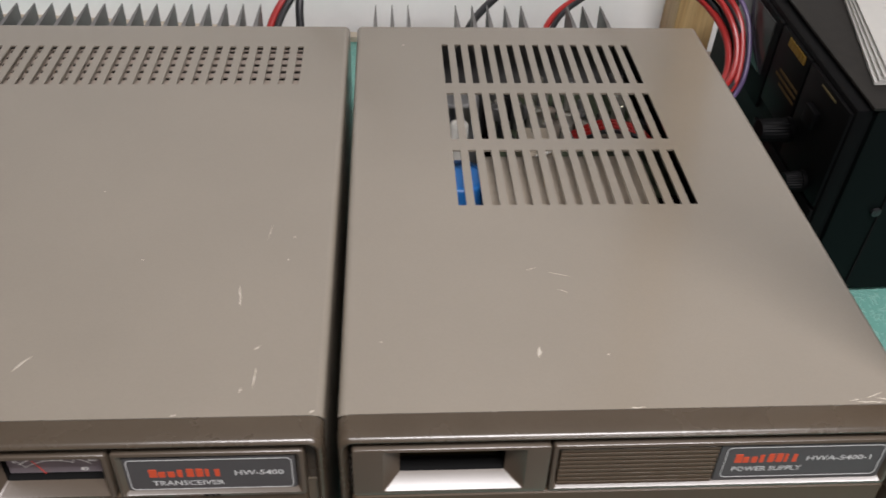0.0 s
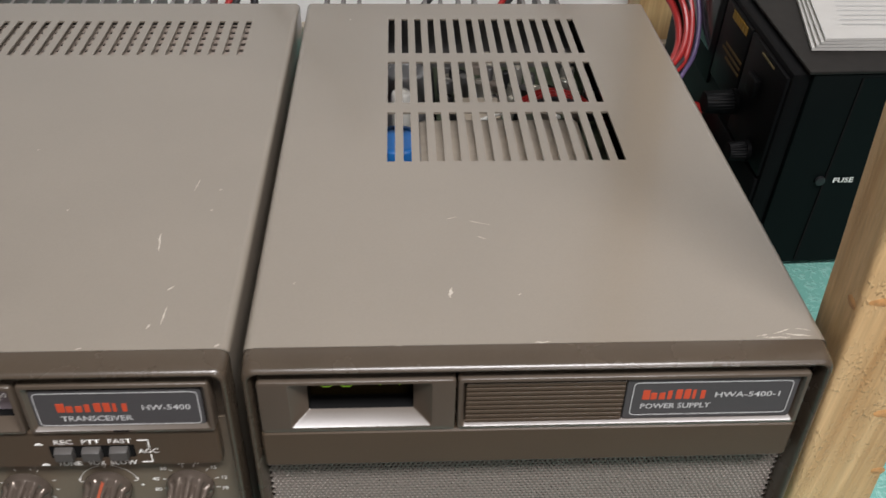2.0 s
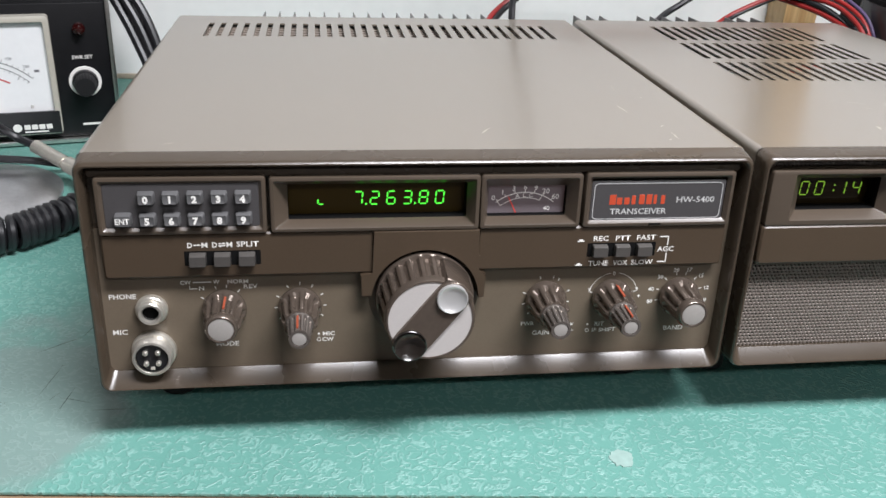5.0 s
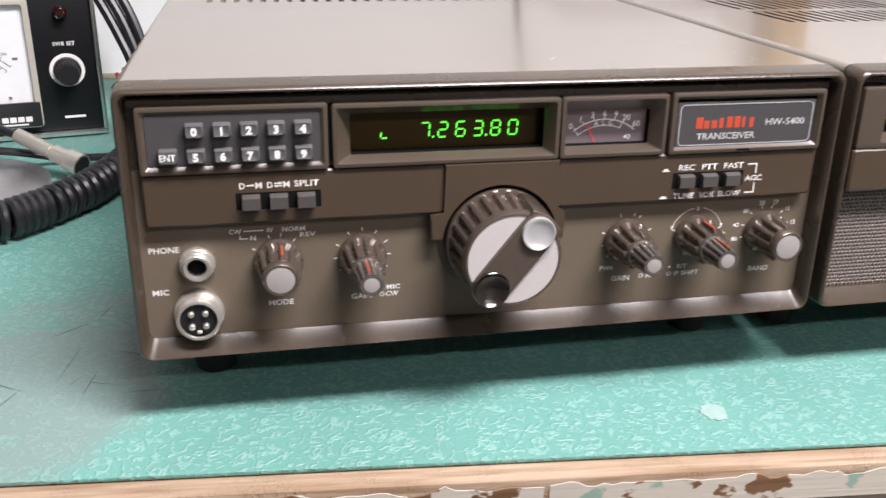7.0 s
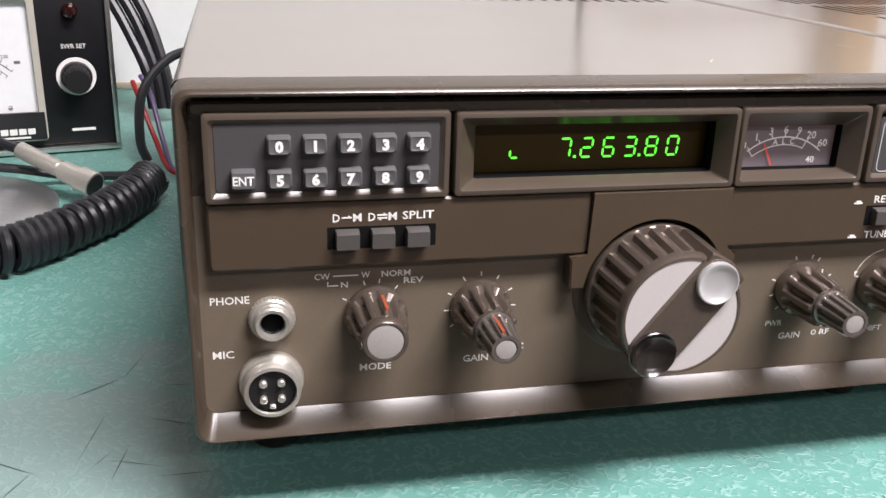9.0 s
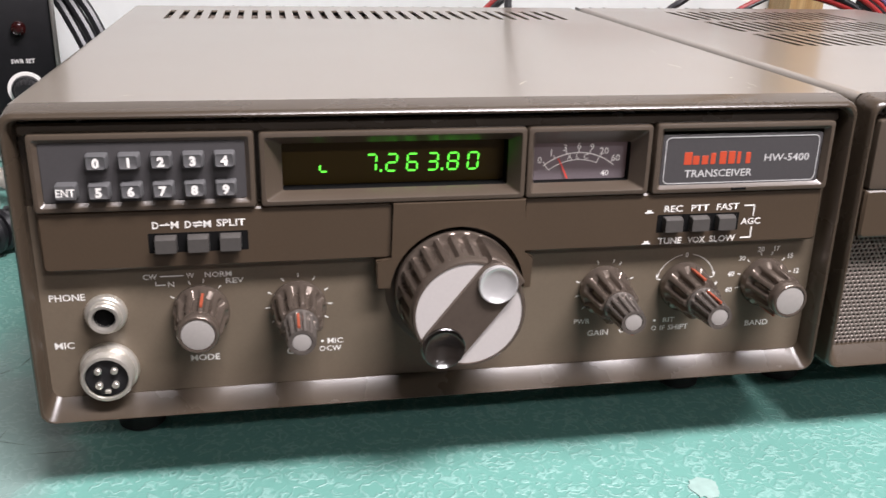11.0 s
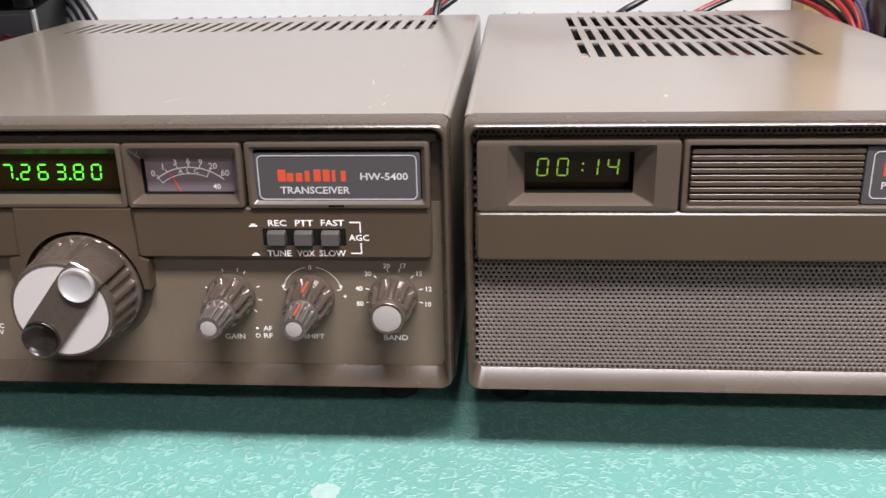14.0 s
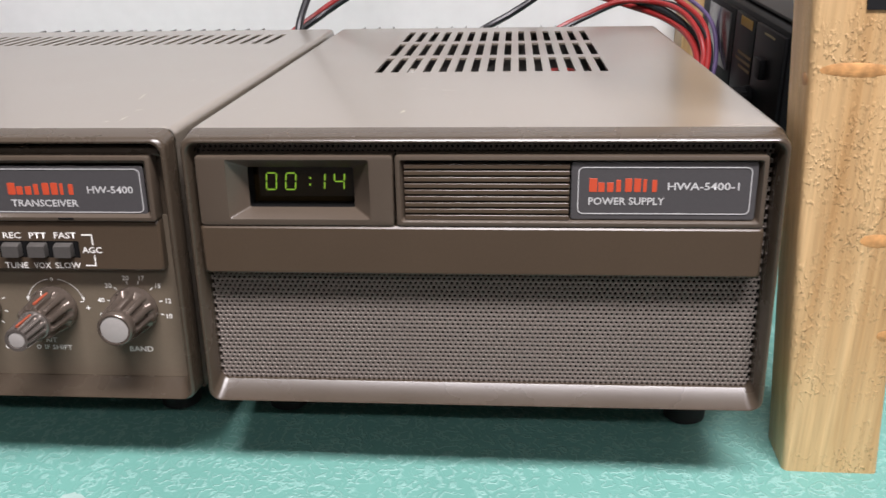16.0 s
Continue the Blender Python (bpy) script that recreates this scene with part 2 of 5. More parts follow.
def timber(name, light, dark, along=2, rough=0.55, scale=1.0):
    """Softwood with long grain, and darker growth lines."""
    m = mat(name, light, rough)
    n, l = m.node_tree.nodes, m.node_tree.links
    b = n["Principled BSDF"]
    co, mp = n.new("ShaderNodeTexCoord"), n.new("ShaderNodeMapping")
    s = [90.0 * scale] * 3
    s[along] = 5.0 * scale
    mp.inputs["Scale"].default_value = s
    l.new(co.outputs["Object"], mp.inputs["Vector"])
    t = n.new("ShaderNodeTexNoise")
    t.inputs["Scale"].default_value, t.inputs["Detail"].default_value, t.inputs["Distortion"].default_value = 1.0, 5, 0.6
    l.new(mp.outputs[0], t.inputs["Vector"])
    mp2 = n.new("ShaderNodeMapping")
    s2 = [600.0 * scale] * 3
    s2[along] = 22.0 * scale
    mp2.inputs["Scale"].default_value = s2
    l.new(co.outputs["Object"], mp2.inputs["Vector"])
    t2 = n.new("ShaderNodeTexNoise")
    t2.inputs["Scale"].default_value, t2.inputs["Detail"].default_value = 1.0, 3
    l.new(mp2.outputs[0], t2.inputs["Vector"])
    mix = n.new("ShaderNodeMixRGB")
    mix.inputs[1].default_value, mix.inputs[2].default_value = (*light, 1), (*dark, 1)
    r = n.new("ShaderNodeMapRange")
    r.inputs["From Min"].default_value, r.inputs["From Max"].default_value = 0.36, 0.70
    l.new(t.outputs["Fac"], r.inputs["Value"])
    l.new(r.outputs[0], mix.inputs[0])
    mul = n.new("ShaderNodeMixRGB")
    mul.blend_type, mul.inputs[0].default_value = "MULTIPLY", 0.45
    l.new(mix.outputs[0], mul.inputs[1])
    l.new(t2.outputs["Fac"], mul.inputs[2])
    l.new(mul.outputs[0], b.inputs["Base Color"])
    k = n.new("ShaderNodeBump")
    k.inputs["Strength"].default_value, k.inputs["Distance"].default_value = 0.35, 0.0005
    l.new(t2.outputs["Fac"], k.inputs["Height"])
    l.new(k.outputs[0], b.inputs["Normal"])
    return m


def sawn(name, light, dark, along=2, rough=0.5, scale=1.0):
    """Timber with a torn, resin-flecked surface."""
    m = timber(name, light, dark, along, rough, scale)
    n, l = m.node_tree.nodes, m.node_tree.links
    co, mp, t, r, k = (n.new("ShaderNode" + s) for s in ("TexCoord", "Mapping", "TexNoise", "MapRange", "Bump"))
    mp.inputs["Scale"].default_value = (900, 900, 420)
    t.inputs["Scale"].default_value, t.inputs["Detail"].default_value = 1.0, 3
    r.inputs["From Min"].default_value, r.inputs["From Max"].default_value = 0.52, 0.68
    k.inputs["Strength"].default_value, k.inputs["Distance"].default_value = 0.6, 0.0006
    l.new(co.outputs["Object"], mp.inputs["Vector"])
    l.new(mp.outputs[0], t.inputs["Vector"])
    l.new(t.outputs["Fac"], r.inputs["Value"])
    wide, cut, mul = (n.new("ShaderNode" + s) for s in ("TexNoise", "MapRange", "Math"))
    wide.inputs["Scale"].default_value, wide.inputs["Detail"].default_value = 42.0, 3
    cut.inputs["From Min"].default_value, cut.inputs["From Max"].default_value = 0.42, 0.62
    mul.operation = "MULTIPLY"
    l.new(co.outputs["Object"], wide.inputs["Vector"])
    l.new(wide.outputs["Fac"], cut.inputs["Value"])
    l.new(cut.outputs[0], mul.inputs[0])
    l.new(r.outputs[0], mul.inputs[1])
    l.new(mul.outputs[0], k.inputs["Height"])
    b = n["Principled BSDF"]
    l.new(b.inputs["Normal"].links[0].from_socket, k.inputs["Normal"])
    l.new(k.outputs[0], b.inputs["Normal"])
    return m


def flaked_paint():
    """Cream paint with mint below it, flaked off bare brown wood."""
    m = timber("flaked_cream_paint", (0.30, 0.17, 0.08), (0.14, 0.065, 0.03), along=0, rough=0.6)
    n, l = m.node_tree.nodes, m.node_tree.links
    b = n["Principled BSDF"]
    wood = b.inputs["Base Color"].links[0].from_socket
    co = n.new("ShaderNodeTexCoord")

    def patch(scale, lo, hi, off):
        mp = n.new("ShaderNodeMapping")
        mp.inputs["Location"].default_value = off
        mp.inputs["Scale"].default_value = (1.0, 1.0, 1.6)
        l.new(co.outputs["Object"], mp.inputs["Vector"])
        t = n.new("ShaderNodeTexNoise")
        t.inputs["Scale"].default_value, t.inputs["Detail"].default_value = scale, 5
        l.new(mp.outputs[0], t.inputs["Vector"])
        r = n.new("ShaderNodeMapRange")
        r.inputs["From Min"].default_value, r.inputs["From Max"].default_value = lo, hi
        l.new(t.outputs["Fac"], r.inputs["Value"])
        return r.outputs[0]
    cream = n.new("ShaderNodeMixRGB")
    cream.inputs[1].default_value, cream.inputs[2].default_value = (0.53, 0.49, 0.41, 1), (0.25, 0.37, 0.29, 1)
    l.new(patch(60, 0.62, 0.66, (3, 1, 0)), cream.inputs[0])
    out = n.new("ShaderNodeMixRGB")
    l.new(patch(48, 0.57, 0.59, (0, 5, 2)), out.inputs[0])
    l.new(cream.outputs[0], out.inputs[1])
    l.new(wood, out.inputs[2])
    l.new(out.outputs[0], b.inputs["Base Color"])
    return m


VINYL = vinyl()
PINE = sawn("knotty_pine", (0.82, 0.56, 0.28), (0.58, 0.34, 0.14), along=2, rough=0.45)
BAREWOOD = sawn("worn_bare_wood", (0.52, 0.39, 0.27), (0.28, 0.17, 0.09), along=0, rough=0.8, scale=2.2)
FLAKED = flaked_paint()
PLASTER = mat("white_wall_paint", (0.80, 0.80, 0.78), 0.6, grain=0.03, scale=60, bump=0.15, bump_scale=160, stain=0.04, stain_scale=4)
TAN = mat("tan_cabinet_paint", (0.42, 0.36, 0.28), 0.6, grain=0.06, scale=80)
# greys of the unseen room sides, chosen for how much light they bounce
GREYWALL = mat("unseen_wall_grey", (0.25, 0.24, 0.23), 0.7, grain=0.04, scale=40)
FLOOR = mat("grey_floor", (0.10, 0.095, 0.09), 0.6, grain=0.1, scale=30)
CEIL = mat("unseen_ceiling_grey", (0.5, 0.5, 0.49), 0.7, grain=0.03, scale=40)

# ---- the room: walls, ceiling, floor ----
# all but the north wall are unseen, added to shape the fill light
for nm, bx, mt in (("wall_north", (-2.6, 2.6, 0.60, 0.70, -0.76, 1.75), PLASTER), ("wall_south", (-2.6, 2.6, -3.3, -3.2, -0.76, 1.75), GREYWALL),
                   ("wall_west", (-2.7, -2.6, -3.3, 0.70, -0.76, 1.75), GREYWALL), ("wall_east", (2.6, 2.7, -3.3, 0.70, -0.76, 1.75), GREYWALL),
                   ("ceiling", (-2.7, 2.7, -3.3, 0.70, 1.75, 1.83), CEIL), ("floor", (-2.7, 2.7, -3.3, 0.70, -0.82, -0.76), FLOOR)):
    alone(nm, boxed(*bx), mt, {"f": "plain grey unseen floor, added to close the room", "c": "plain unseen ceiling, added for bounce light"}.get(nm[0], "plain white painted wall behind the bench" if nm == "wall_north" else "plain grey unseen wall, added to shape the fill light"), nm.split("_")[0], kind="structure")

# ---- the bench ----
BENCH = pose(0, -0.0572, 0, 0, 0, -4.5)
bench = thing("workbench", "old wooden workbench with embossed green vinyl top and flaking cream edge", "workbench", BENCH)
part("vinyl_top", boxed(-1.3, 0.95, 0.0, 0.63, -0.0022, 0.0, bevel=0.0006), VINYL, bench, "embossed green vinyl sheet, rubbed grey in one place")
part("board", boxed(-1.3, 0.95, -0.0104, 0.63, -0.021, -0.0030, bevel=0.0012), BAREWOOD, bench, "bare worn wooden board")
for x0, x1 in ((-1.3, -0.2095), (-0.2065, -0.1505), (-0.1480, 0.95)):
    bm = bmesh.new()
    n = max(4, int((x1 - x0) / 0.004))
    top, mid, low, back = [], [], [], []
    for i in range(n + 1):
        x = x0 + (x1 - x0) * i / n
        chip = 0.0034 * noise.noise((x * 60, 0, 0)) + 0.0022 * noise.noise((x * 240, 3, 0)) - 0.0012
        top.append(bm.verts.new((x, -0.0105, -0.0056 + chip)))
        mid.append(bm.verts.new((x, -0.0107 + 0.0001 * noise.noise((x * 120, 9, 0)), -0.00575 + chip)))
        low.append(bm.verts.new((x, -0.0110, -0.0205)))
        back.append(bm.verts.new((x, -0.0105, -0.0205)))
    for a, b in ((top, mid), (mid, low), (low, back), (back, top)):
        for i in range(n):
            bm.faces.new((a[i], a[i + 1], b[i + 1], b[i]))
    for i in (0, -1):
        bm.faces.new((top[i], mid[i], low[i], back[i]))
    part("edge_strip", bm, FLAKED, bench, "flaking cream and mint paint on the bench edge")
part("back_batten", boxed(-1.3, 0.95, 0.622, 0.632, 0.0, 0.006, bevel=0.001), TAN, bench, "thin wooden batten along the wall")
part("cabinet", boxed(-1.3, 0.95, 0.012, 0.60, -0.70, -0.0215), TAN, bench, "tan painted cabinet below the bench top")
bm = bmesh.new()
vs = []
for i in range(26):
    a = 2 * math.pi * i / 26
    r = 0.0064 * (1 + 0.28 * noise.noise((math.cos(a) * 2.2, math.sin(a) * 2.2, 4)) + 0.22 * noise.noise((i * 1.7, 0, 0)))
    vs.append(bm.verts.new((-0.0599 + r * math.cos(a), 0.0278 + r * 1.05 * math.sin(a), 0.0002)))
f = bm.faces.new(vs)
r = bmesh.ops.extrude_face_region(bm, geom=[f])
for v in r["geom"]:
    if isinstance(v, bmesh.types.BMVert):
        v.co.z += 0.00025
part("paint_splash", bm, mat("pale_mint_paint", (0.30, 0.43, 0.39), 0.5, grain=0.1, scale=300), bench, "pale dried paint splash")
# scratches in the rubbed patch
bm = bmesh.new()
rs = random.Random(7)
for _ in range(15):
    x, y, a, ln = rs.uniform(-0.425, -0.33), rs.uniform(0.03, 0.13), rs.uniform(-0.5, 0.35) + (1.1 if rs.random() < 0.3 else 0), rs.uniform(0.01, 0.04)
    d, w = Vector((math.cos(a), math.sin(a), 0)), rs.uniform(0.00012, 0.0003)
    q = Vector((-d.y, d.x, 0)) * w
    p = Vector((x, y, 0.00025))
    bm.faces.new([bm.verts.new(v) for v in (p, p + d * ln * 0.5 - q, p + d * ln, p + d * ln * 0.5 + q)])
part("scratch", bm, mat("dark_scratch", (0.03, 0.045, 0.04), 0.7), bench, "dark scratches in the vinyl")

# ---- the post at the bench's front ----
LEAN_X, LEAN_Y = -0.083, 0.0
post = thing("wooden_post", "knotty pine post standing on the bench beside the set", "post", pose(0.2764, 0.0299, 0))
SHEAR = Matrix(((1, 0, LEAN_X, 0), (0, 1, LEAN_Y, 0), (0, 0, 1, 0), (0, 0, 0, 1)))
bm = bmesh.new()
stack_y = []
for k in range(41):
    z = 0.9 * k / 40
    w = 0.0207 + 0.0003 * noise.noise((0, 0, z * 30))
    stack_y.append((z, w))
rings = []
for z, w in stack_y:
    rings.append([bm.verts.new((x, y, z)) for x, y in rr(-w, w, -w * 0.663, w * 0.663, 0.0026, 3)])
n = len(rings[0])
for a, b in zip(rings, rings[1:]):
    for i in range(n):
        bm.faces.new((a[i], a[(i + 1) % n], b[(i + 1) % n], b[i]))
bm.faces.new(rings[0])
bm.faces.new(rings[-1])
bm.transform(SHEAR)
part("beam", bm, PINE, post, "pale knotty pine beam with rounded edges")
KNOT = mat("pine_knot", (0.52, 0.27, 0.10), 0.5, grain=0.3, scale=300, stain=0.25, stain_scale=90, bump=0.3, bump_scale=900)
FY = -0.01375
for x, y, z, r, side, flat in ((-0.0035, FY, 0.1815, 0.0120, 0, 0.24), (0.0105, FY, 0.1130, 0.0066, 0, 0.5), (0.0172, FY, 0.0700, 0.0034, 0, 0.8), (-0.0207, -0.0085, 0.1770, 0.0034, 1, 0.8), (0.0020, FY, 0.3000, 0.0090, 0, 0.5), (-0.0207, 0.004, 0.2550, 0.0040, 1, 0.7)):
    bm = bmesh.new()
    c, ring, outer = None, [], []
    for i in range(16):
        a = 2 * math.pi * i / 16
        q = r * (1 + 0.15 * noise.noise((math.cos(a) * 3, math.sin(a) * 3, z * 50)))
        u, v = q * 1.15 * math.cos(a), q * flat * math.sin(a)
        for lst, k, d in ((ring, 0.75, 0.00018), (outer, 1.0, -0.0001)):
            lst.append(bm.verts.new((x + u * k, y - d, z + v * k) if side == 0 else (x - d, y + u * k, z + v * k)))
    for i in range(16):
        bm.faces.new((ring[i], ring[(i + 1) % 16], outer[(i + 1) % 16], outer[i]))
    bm.faces.new(ring)
    bm.transform(SHEAR)
    part("knot", bm, KNOT, post)
bm = boxed(-0.0020, 0.0075, FY - 0.0006, FY + 0.0002, 0.2035, 0.2300)
bm.transform(SHEAR)
part("tape", bm, BLACK, post, "small strip of black tape")

# ---- the two sets: shared pieces ----
TABLE = lambda x, y: -0.012 * x + 0.07 * y      # the bench top in the sets' own axes
TOPZ, LOWZ, BACKY = 0.1570, 0.0390, 0.3520


def cabinet(root, x0, x1, slots):
    """Folded sheet-metal sleeve with slotted top, rear plate and underside."""
    r, t = 0.0034, 0.0012
    bm = bmesh.new()
    pierced(bm, x0 + r, x1 - r, 0.0070, BACKY, TOPZ, t, slots)
    for s, xe in ((1, x0), (-1, x1)):
        out, inn = [], []
        for lst, q in ((out, r), (inn, r - t)):
            lst += [(xe + s * (r - q), LOWZ + 0.001)]
            for i in range(7):
                a = radians(90 * i / 6)
                lst.append((xe + s * (r - q * math.cos(a)), TOPZ - r + q * math.sin(a)))
        prof = out + inn[::-1]
        ra = [bm.verts.new((x, 0.0070, z)) for x, z in prof]
        rb = [bm.verts.new((x, BACKY, z)) for x, z in prof]
        m = len(prof)
        for i in range(m):
            bm.faces.new((ra[i], ra[(i + 1) % m], rb[(i + 1) % m], rb[i]))
    shell = part("cabinet_shell", bm, SHELL, root, "taupe enamelled sheet-metal sleeve with vent slots and small chips")
    part("underside", boxed(x0 + 0.0015, x1 - 0.0015, 0.015, BACKY - 0.001, LOWZ + 0.001, LOWZ + 0.0025), BLACK, root)
    part("rear_plate", boxed(x0 + 0.0015, x1 - 0.0015, BACKY - 0.003, BACKY - 0.001, LOWZ + 0.003, TOPZ - 0.0015), FIN, root)
    return shell


def front_frame(root, x0, x1):
    """The moulded surround: a sloped collar, a rounded nose and a deep inner lip."""
    bm = bmesh.new()
    lp = []
    for d, u, y in ((0.0004, 0.0004, 0.0074), (0.0, 0.0, 0.0066), (0.0001, 0.0002, 0.0058), (0.0004, 0.0014, -0.0030), (0.0008, 0.0021, -0.0042), (0.0015, 0.0029, -0.0048), (0.0022, 0.0035, -0.0047), (0.0028, 0.0040, -0.0040)):
        lp.append((x0 + d, x1 - d, LOWZ + u * 0.4, TOPZ + 0.0004 - u, 0.0048, y))
    lp.append((x0 + 0.0044, x1 - 0.0044, LOWZ + 0.0076, TOPZ - 0.0050, 0.0036, 0.0032))
    lp.append((x0 + 0.0044, x1 - 0.0044, LOWZ + 0.0076, TOPZ - 0.0050, 0.0036, 0.0160))
    stack(bm, lp, seg=6)
    return part("front_frame", bm, FRAME, root, "dark brown moulded front surround with rounded corners")


def bezel(name, root, x0, x1, z0, z1, lip=0.0042, y=-0.0030, back=0.0030, slope=None, deep=None, face=None, material=SATIN, label=""):
    """A raised surround with a rounded edge, sloping in to a window."""
    wx0, wx1, wz0, wz1 = slope or (x0 + lip, x1 - lip, z0 + lip, z1 - lip)
    bm = bmesh.new()
    fx0, fx1, fz0, fz1 = face or (x0 + 0.0018, x1 - 0.0018, z0 + 0.0018, z1 - 0.0018)
    stack(bm, [(x0, x1, z0, z1, 0.0014, 0.0045), (x0, x1, z0, z1, 0.0014, y + 0.0007), (x0 + 0.0003, x1 - 0.0003, z0 + 0.0003, z1 - 0.0003, 0.0012, y + 0.0002),
               (x0 + 0.0009, x1 - 0.0009, z0 + 0.0009, z1 - 0.0009, 0.0011, y), (fx0, fx1, fz0, fz1, 0.0010, y),
               (fx0 + 0.0003, fx1 - 0.0003, fz0 + 0.0003, fz1 - 0.0003, 0.0010, y + 0.0005), (wx0, wx1, wz0, wz1, 0.0007, back)], seg=3)
    ob = part(name, bm, material or FRAME, root, label)
    if deep is not None:
        part("well", stack(bmesh.new(), [(wx0, wx1, wz0, wz1, 0.0007, back), (wx0, wx1, wz0, wz1, 0.0007, deep)], seg=3), DARK, ob)
    return ob


def plate(x0, x1, z0, z1, y, r=0.001, thick=0.0012, soft=0.0003):
    return stack(bmesh.new(), [(x0, x1, z0, z1, r, y + thick), (x0, x1, z0, z1, r, y + soft), (x0 + soft, x1 - soft, z0 + soft, z1 - soft, r, y)], last=True, seg=3)


def outline(x0, x1, z0, z1, y, r=0.0022, w=0.00035):
    return stack(bmesh.new(), [(x0, x1, z0, z1, r, y), (x0, x1, z0, z1, r, y - 0.0001), (x0 + w, x1 - w, z0 + w, z1 - w, r - w, y - 0.0001), (x0 + w, x1 - w, z0 + w, z1 - w, r - w, y)], seg=5)


def name_bars(root, x0, x1, z0, z1, y, material):
    """The maker's name as plain blocks of its colour."""
    w = (x1 - x0) / 8
    for i, (wd, up) in enumerate(((0.98, 1), (0.8, 0.7), (0.8, 0.7), (0.6, 0.9), (0.85, 1), (0.85, 1), (0.45, 0.95), (0.6, 0.9))):
        a = x0 + i * w
        part("name_block", plate(a, a + w * wd * 0.9, z0, z0 + (z1 - z0) * up, y, r=0.0003, thick=0.0002, soft=0.00005), material, root, "orange-red block of the maker's mark" if material is ORANGE else "")


def segments(text, x, z, y, w, h, pitch, root, material, t=0.00075, slant=0.08):
    """Seven-segment figures; a stroke each."""
    on = {"0": "abcdef", "1": "bc", "2": "abdeg", "3": "abcdg", "4": "bcfg", "5": "acdfg", "6": "acdefg", "7": "abc", "8": "abcdefg", "L": "dl"}
    for ch in text:
        if ch in ".:":
            zs = (z + h * 0.02,) if ch == "." else (z + h * 0.3, z + h * 0.7)
            xx = x - pitch * 0.50 if ch == "." else x
            bm = bmesh.new()
            for q in zs:
                box(bm, xx + slant * (q - z) - t * 0.6, xx + slant * (q - z) + t * 0.6, y, y + 0.0002, q - t * 0.6, q + t * 0.6)
            part("point", bm, material, root, smooth=0)
            x += pitch * (0.5 if ch == ":" else 0)
            continue
        if ch != " ":
            bm = bmesh.new()
            g = t * 0.35
            for s in on[ch]:
                a, b = {"a": ((0, h), (w, h)), "g": ((0, h / 2), (w, h / 2)), "d": ((0, 0), (w, 0)), "f": ((0, h / 2), (0, h)), "e": ((0, 0), (0, h / 2)),
                        "b": ((w, h / 2), (w, h)), "c": ((w, 0), (w, h / 2)), "l": ((0, 0), (0, h * 0.45))}[s]
                vert = a[0] == b[0]
                p0, p1 = Vector((a[0], a[1])), Vector((b[0], b[1]))
                d = (p1 - p0).normalized()
                p0, p1 = p0 + d * g, p1 - d * g
                nrm = Vector((-d.y, d.x)) * t / 2
                pts = [p0, p0 + d * t / 2 + nrm, p1 - d * t / 2 + nrm, p1, p1 - d * t / 2 - nrm, p0 + d * t / 2 - nrm]
                bm.faces.new([bm.verts.new((x - w / 2 + p.x + slant * p.y, y, z + p.y)) for p in pts])
            part("digit", bm, material, root, smooth=0)
        x += pitch


def feet(root, spots):
    for x, y in spots:
        z = TABLE(x, y)
        part("foot", turned_up(x, y, z, LOWZ + 0.002), RUBBER, root, "black rubber foot")


def turned_up(x, y, z0, z1):
    bm = bmesh.new()
    rings = []
    for r, z in ((0.0085, z0 + 0.0002), (0.0098, z0 + 0.0012), (0.0118, z1)):
        rings.append([bm.verts.new((x + r * math.cos(2 * math.pi * i / 24), y + r * math.sin(2 * math.pi * i / 24), z)) for i in range(24)])
    for a, b in zip(rings, rings[1:]):
        for i in range(24):
            bm.faces.new((a[i], a[(i + 1) % 24], b[(i + 1) % 24], b[i]))
    bm.faces.new(rings[0])
    bm.faces.new(rings[-1])
    return bm


def fin(x):
    """A cast fin, thick at its root and thin at its rear edge."""
    bm = bmesh.new()
    plan = [(x - 0.0016, BACKY + 0.0045), (x - 0.0003, 0.3960), (x + 0.0003, 0.3960), (x + 0.0016, BACKY + 0.0045)]
    a, b = ([bm.verts.new((u, y, z)) for u, y in plan] for z in (0.062, 0.1535))
    for i in range(4):
        bm.faces.new((a[i], a[(i + 1) % 4], b[(i + 1) % 4], b[i]))
    bm.faces.new(a)
    bm.faces.new(b)
    return bm


def chips(root, marks):
    """Small chips and scuffs in the enamel, lying on the top: x, y, length, heading, width."""
    for x, y, ln, a, w in marks:
        bm = bmesh.new()
        a = radians(a)
        d, q = Vector((math.cos(a), math.sin(a), 0)), Vector((-math.sin(a), math.cos(a), 0))
        rs = random.Random(int(x * 9e4 + y * 7e3))
        up, dn = [], []
        for k in range(7):
            e = 0.85 * w / 2 * math.sin(math.pi * (k + 0.3) / 6.6) * rs.uniform(0.4, 1.3)
            p = Vector((x, y, TOPZ + 0.00008)) + d * ln * (k / 6 - 0.5) + q * rs.uniform(-0.25, 0.25) * w
            up.append(bm.verts.new(p + q * e))
            dn.append(bm.verts.new(p - q * e))
        for k in range(6):
            bm.faces.new((up[k], up[k + 1], dn[k + 1], dn[k]))
        part("paint_chip", bm, CHIP, root, "pale chip in the enamel")


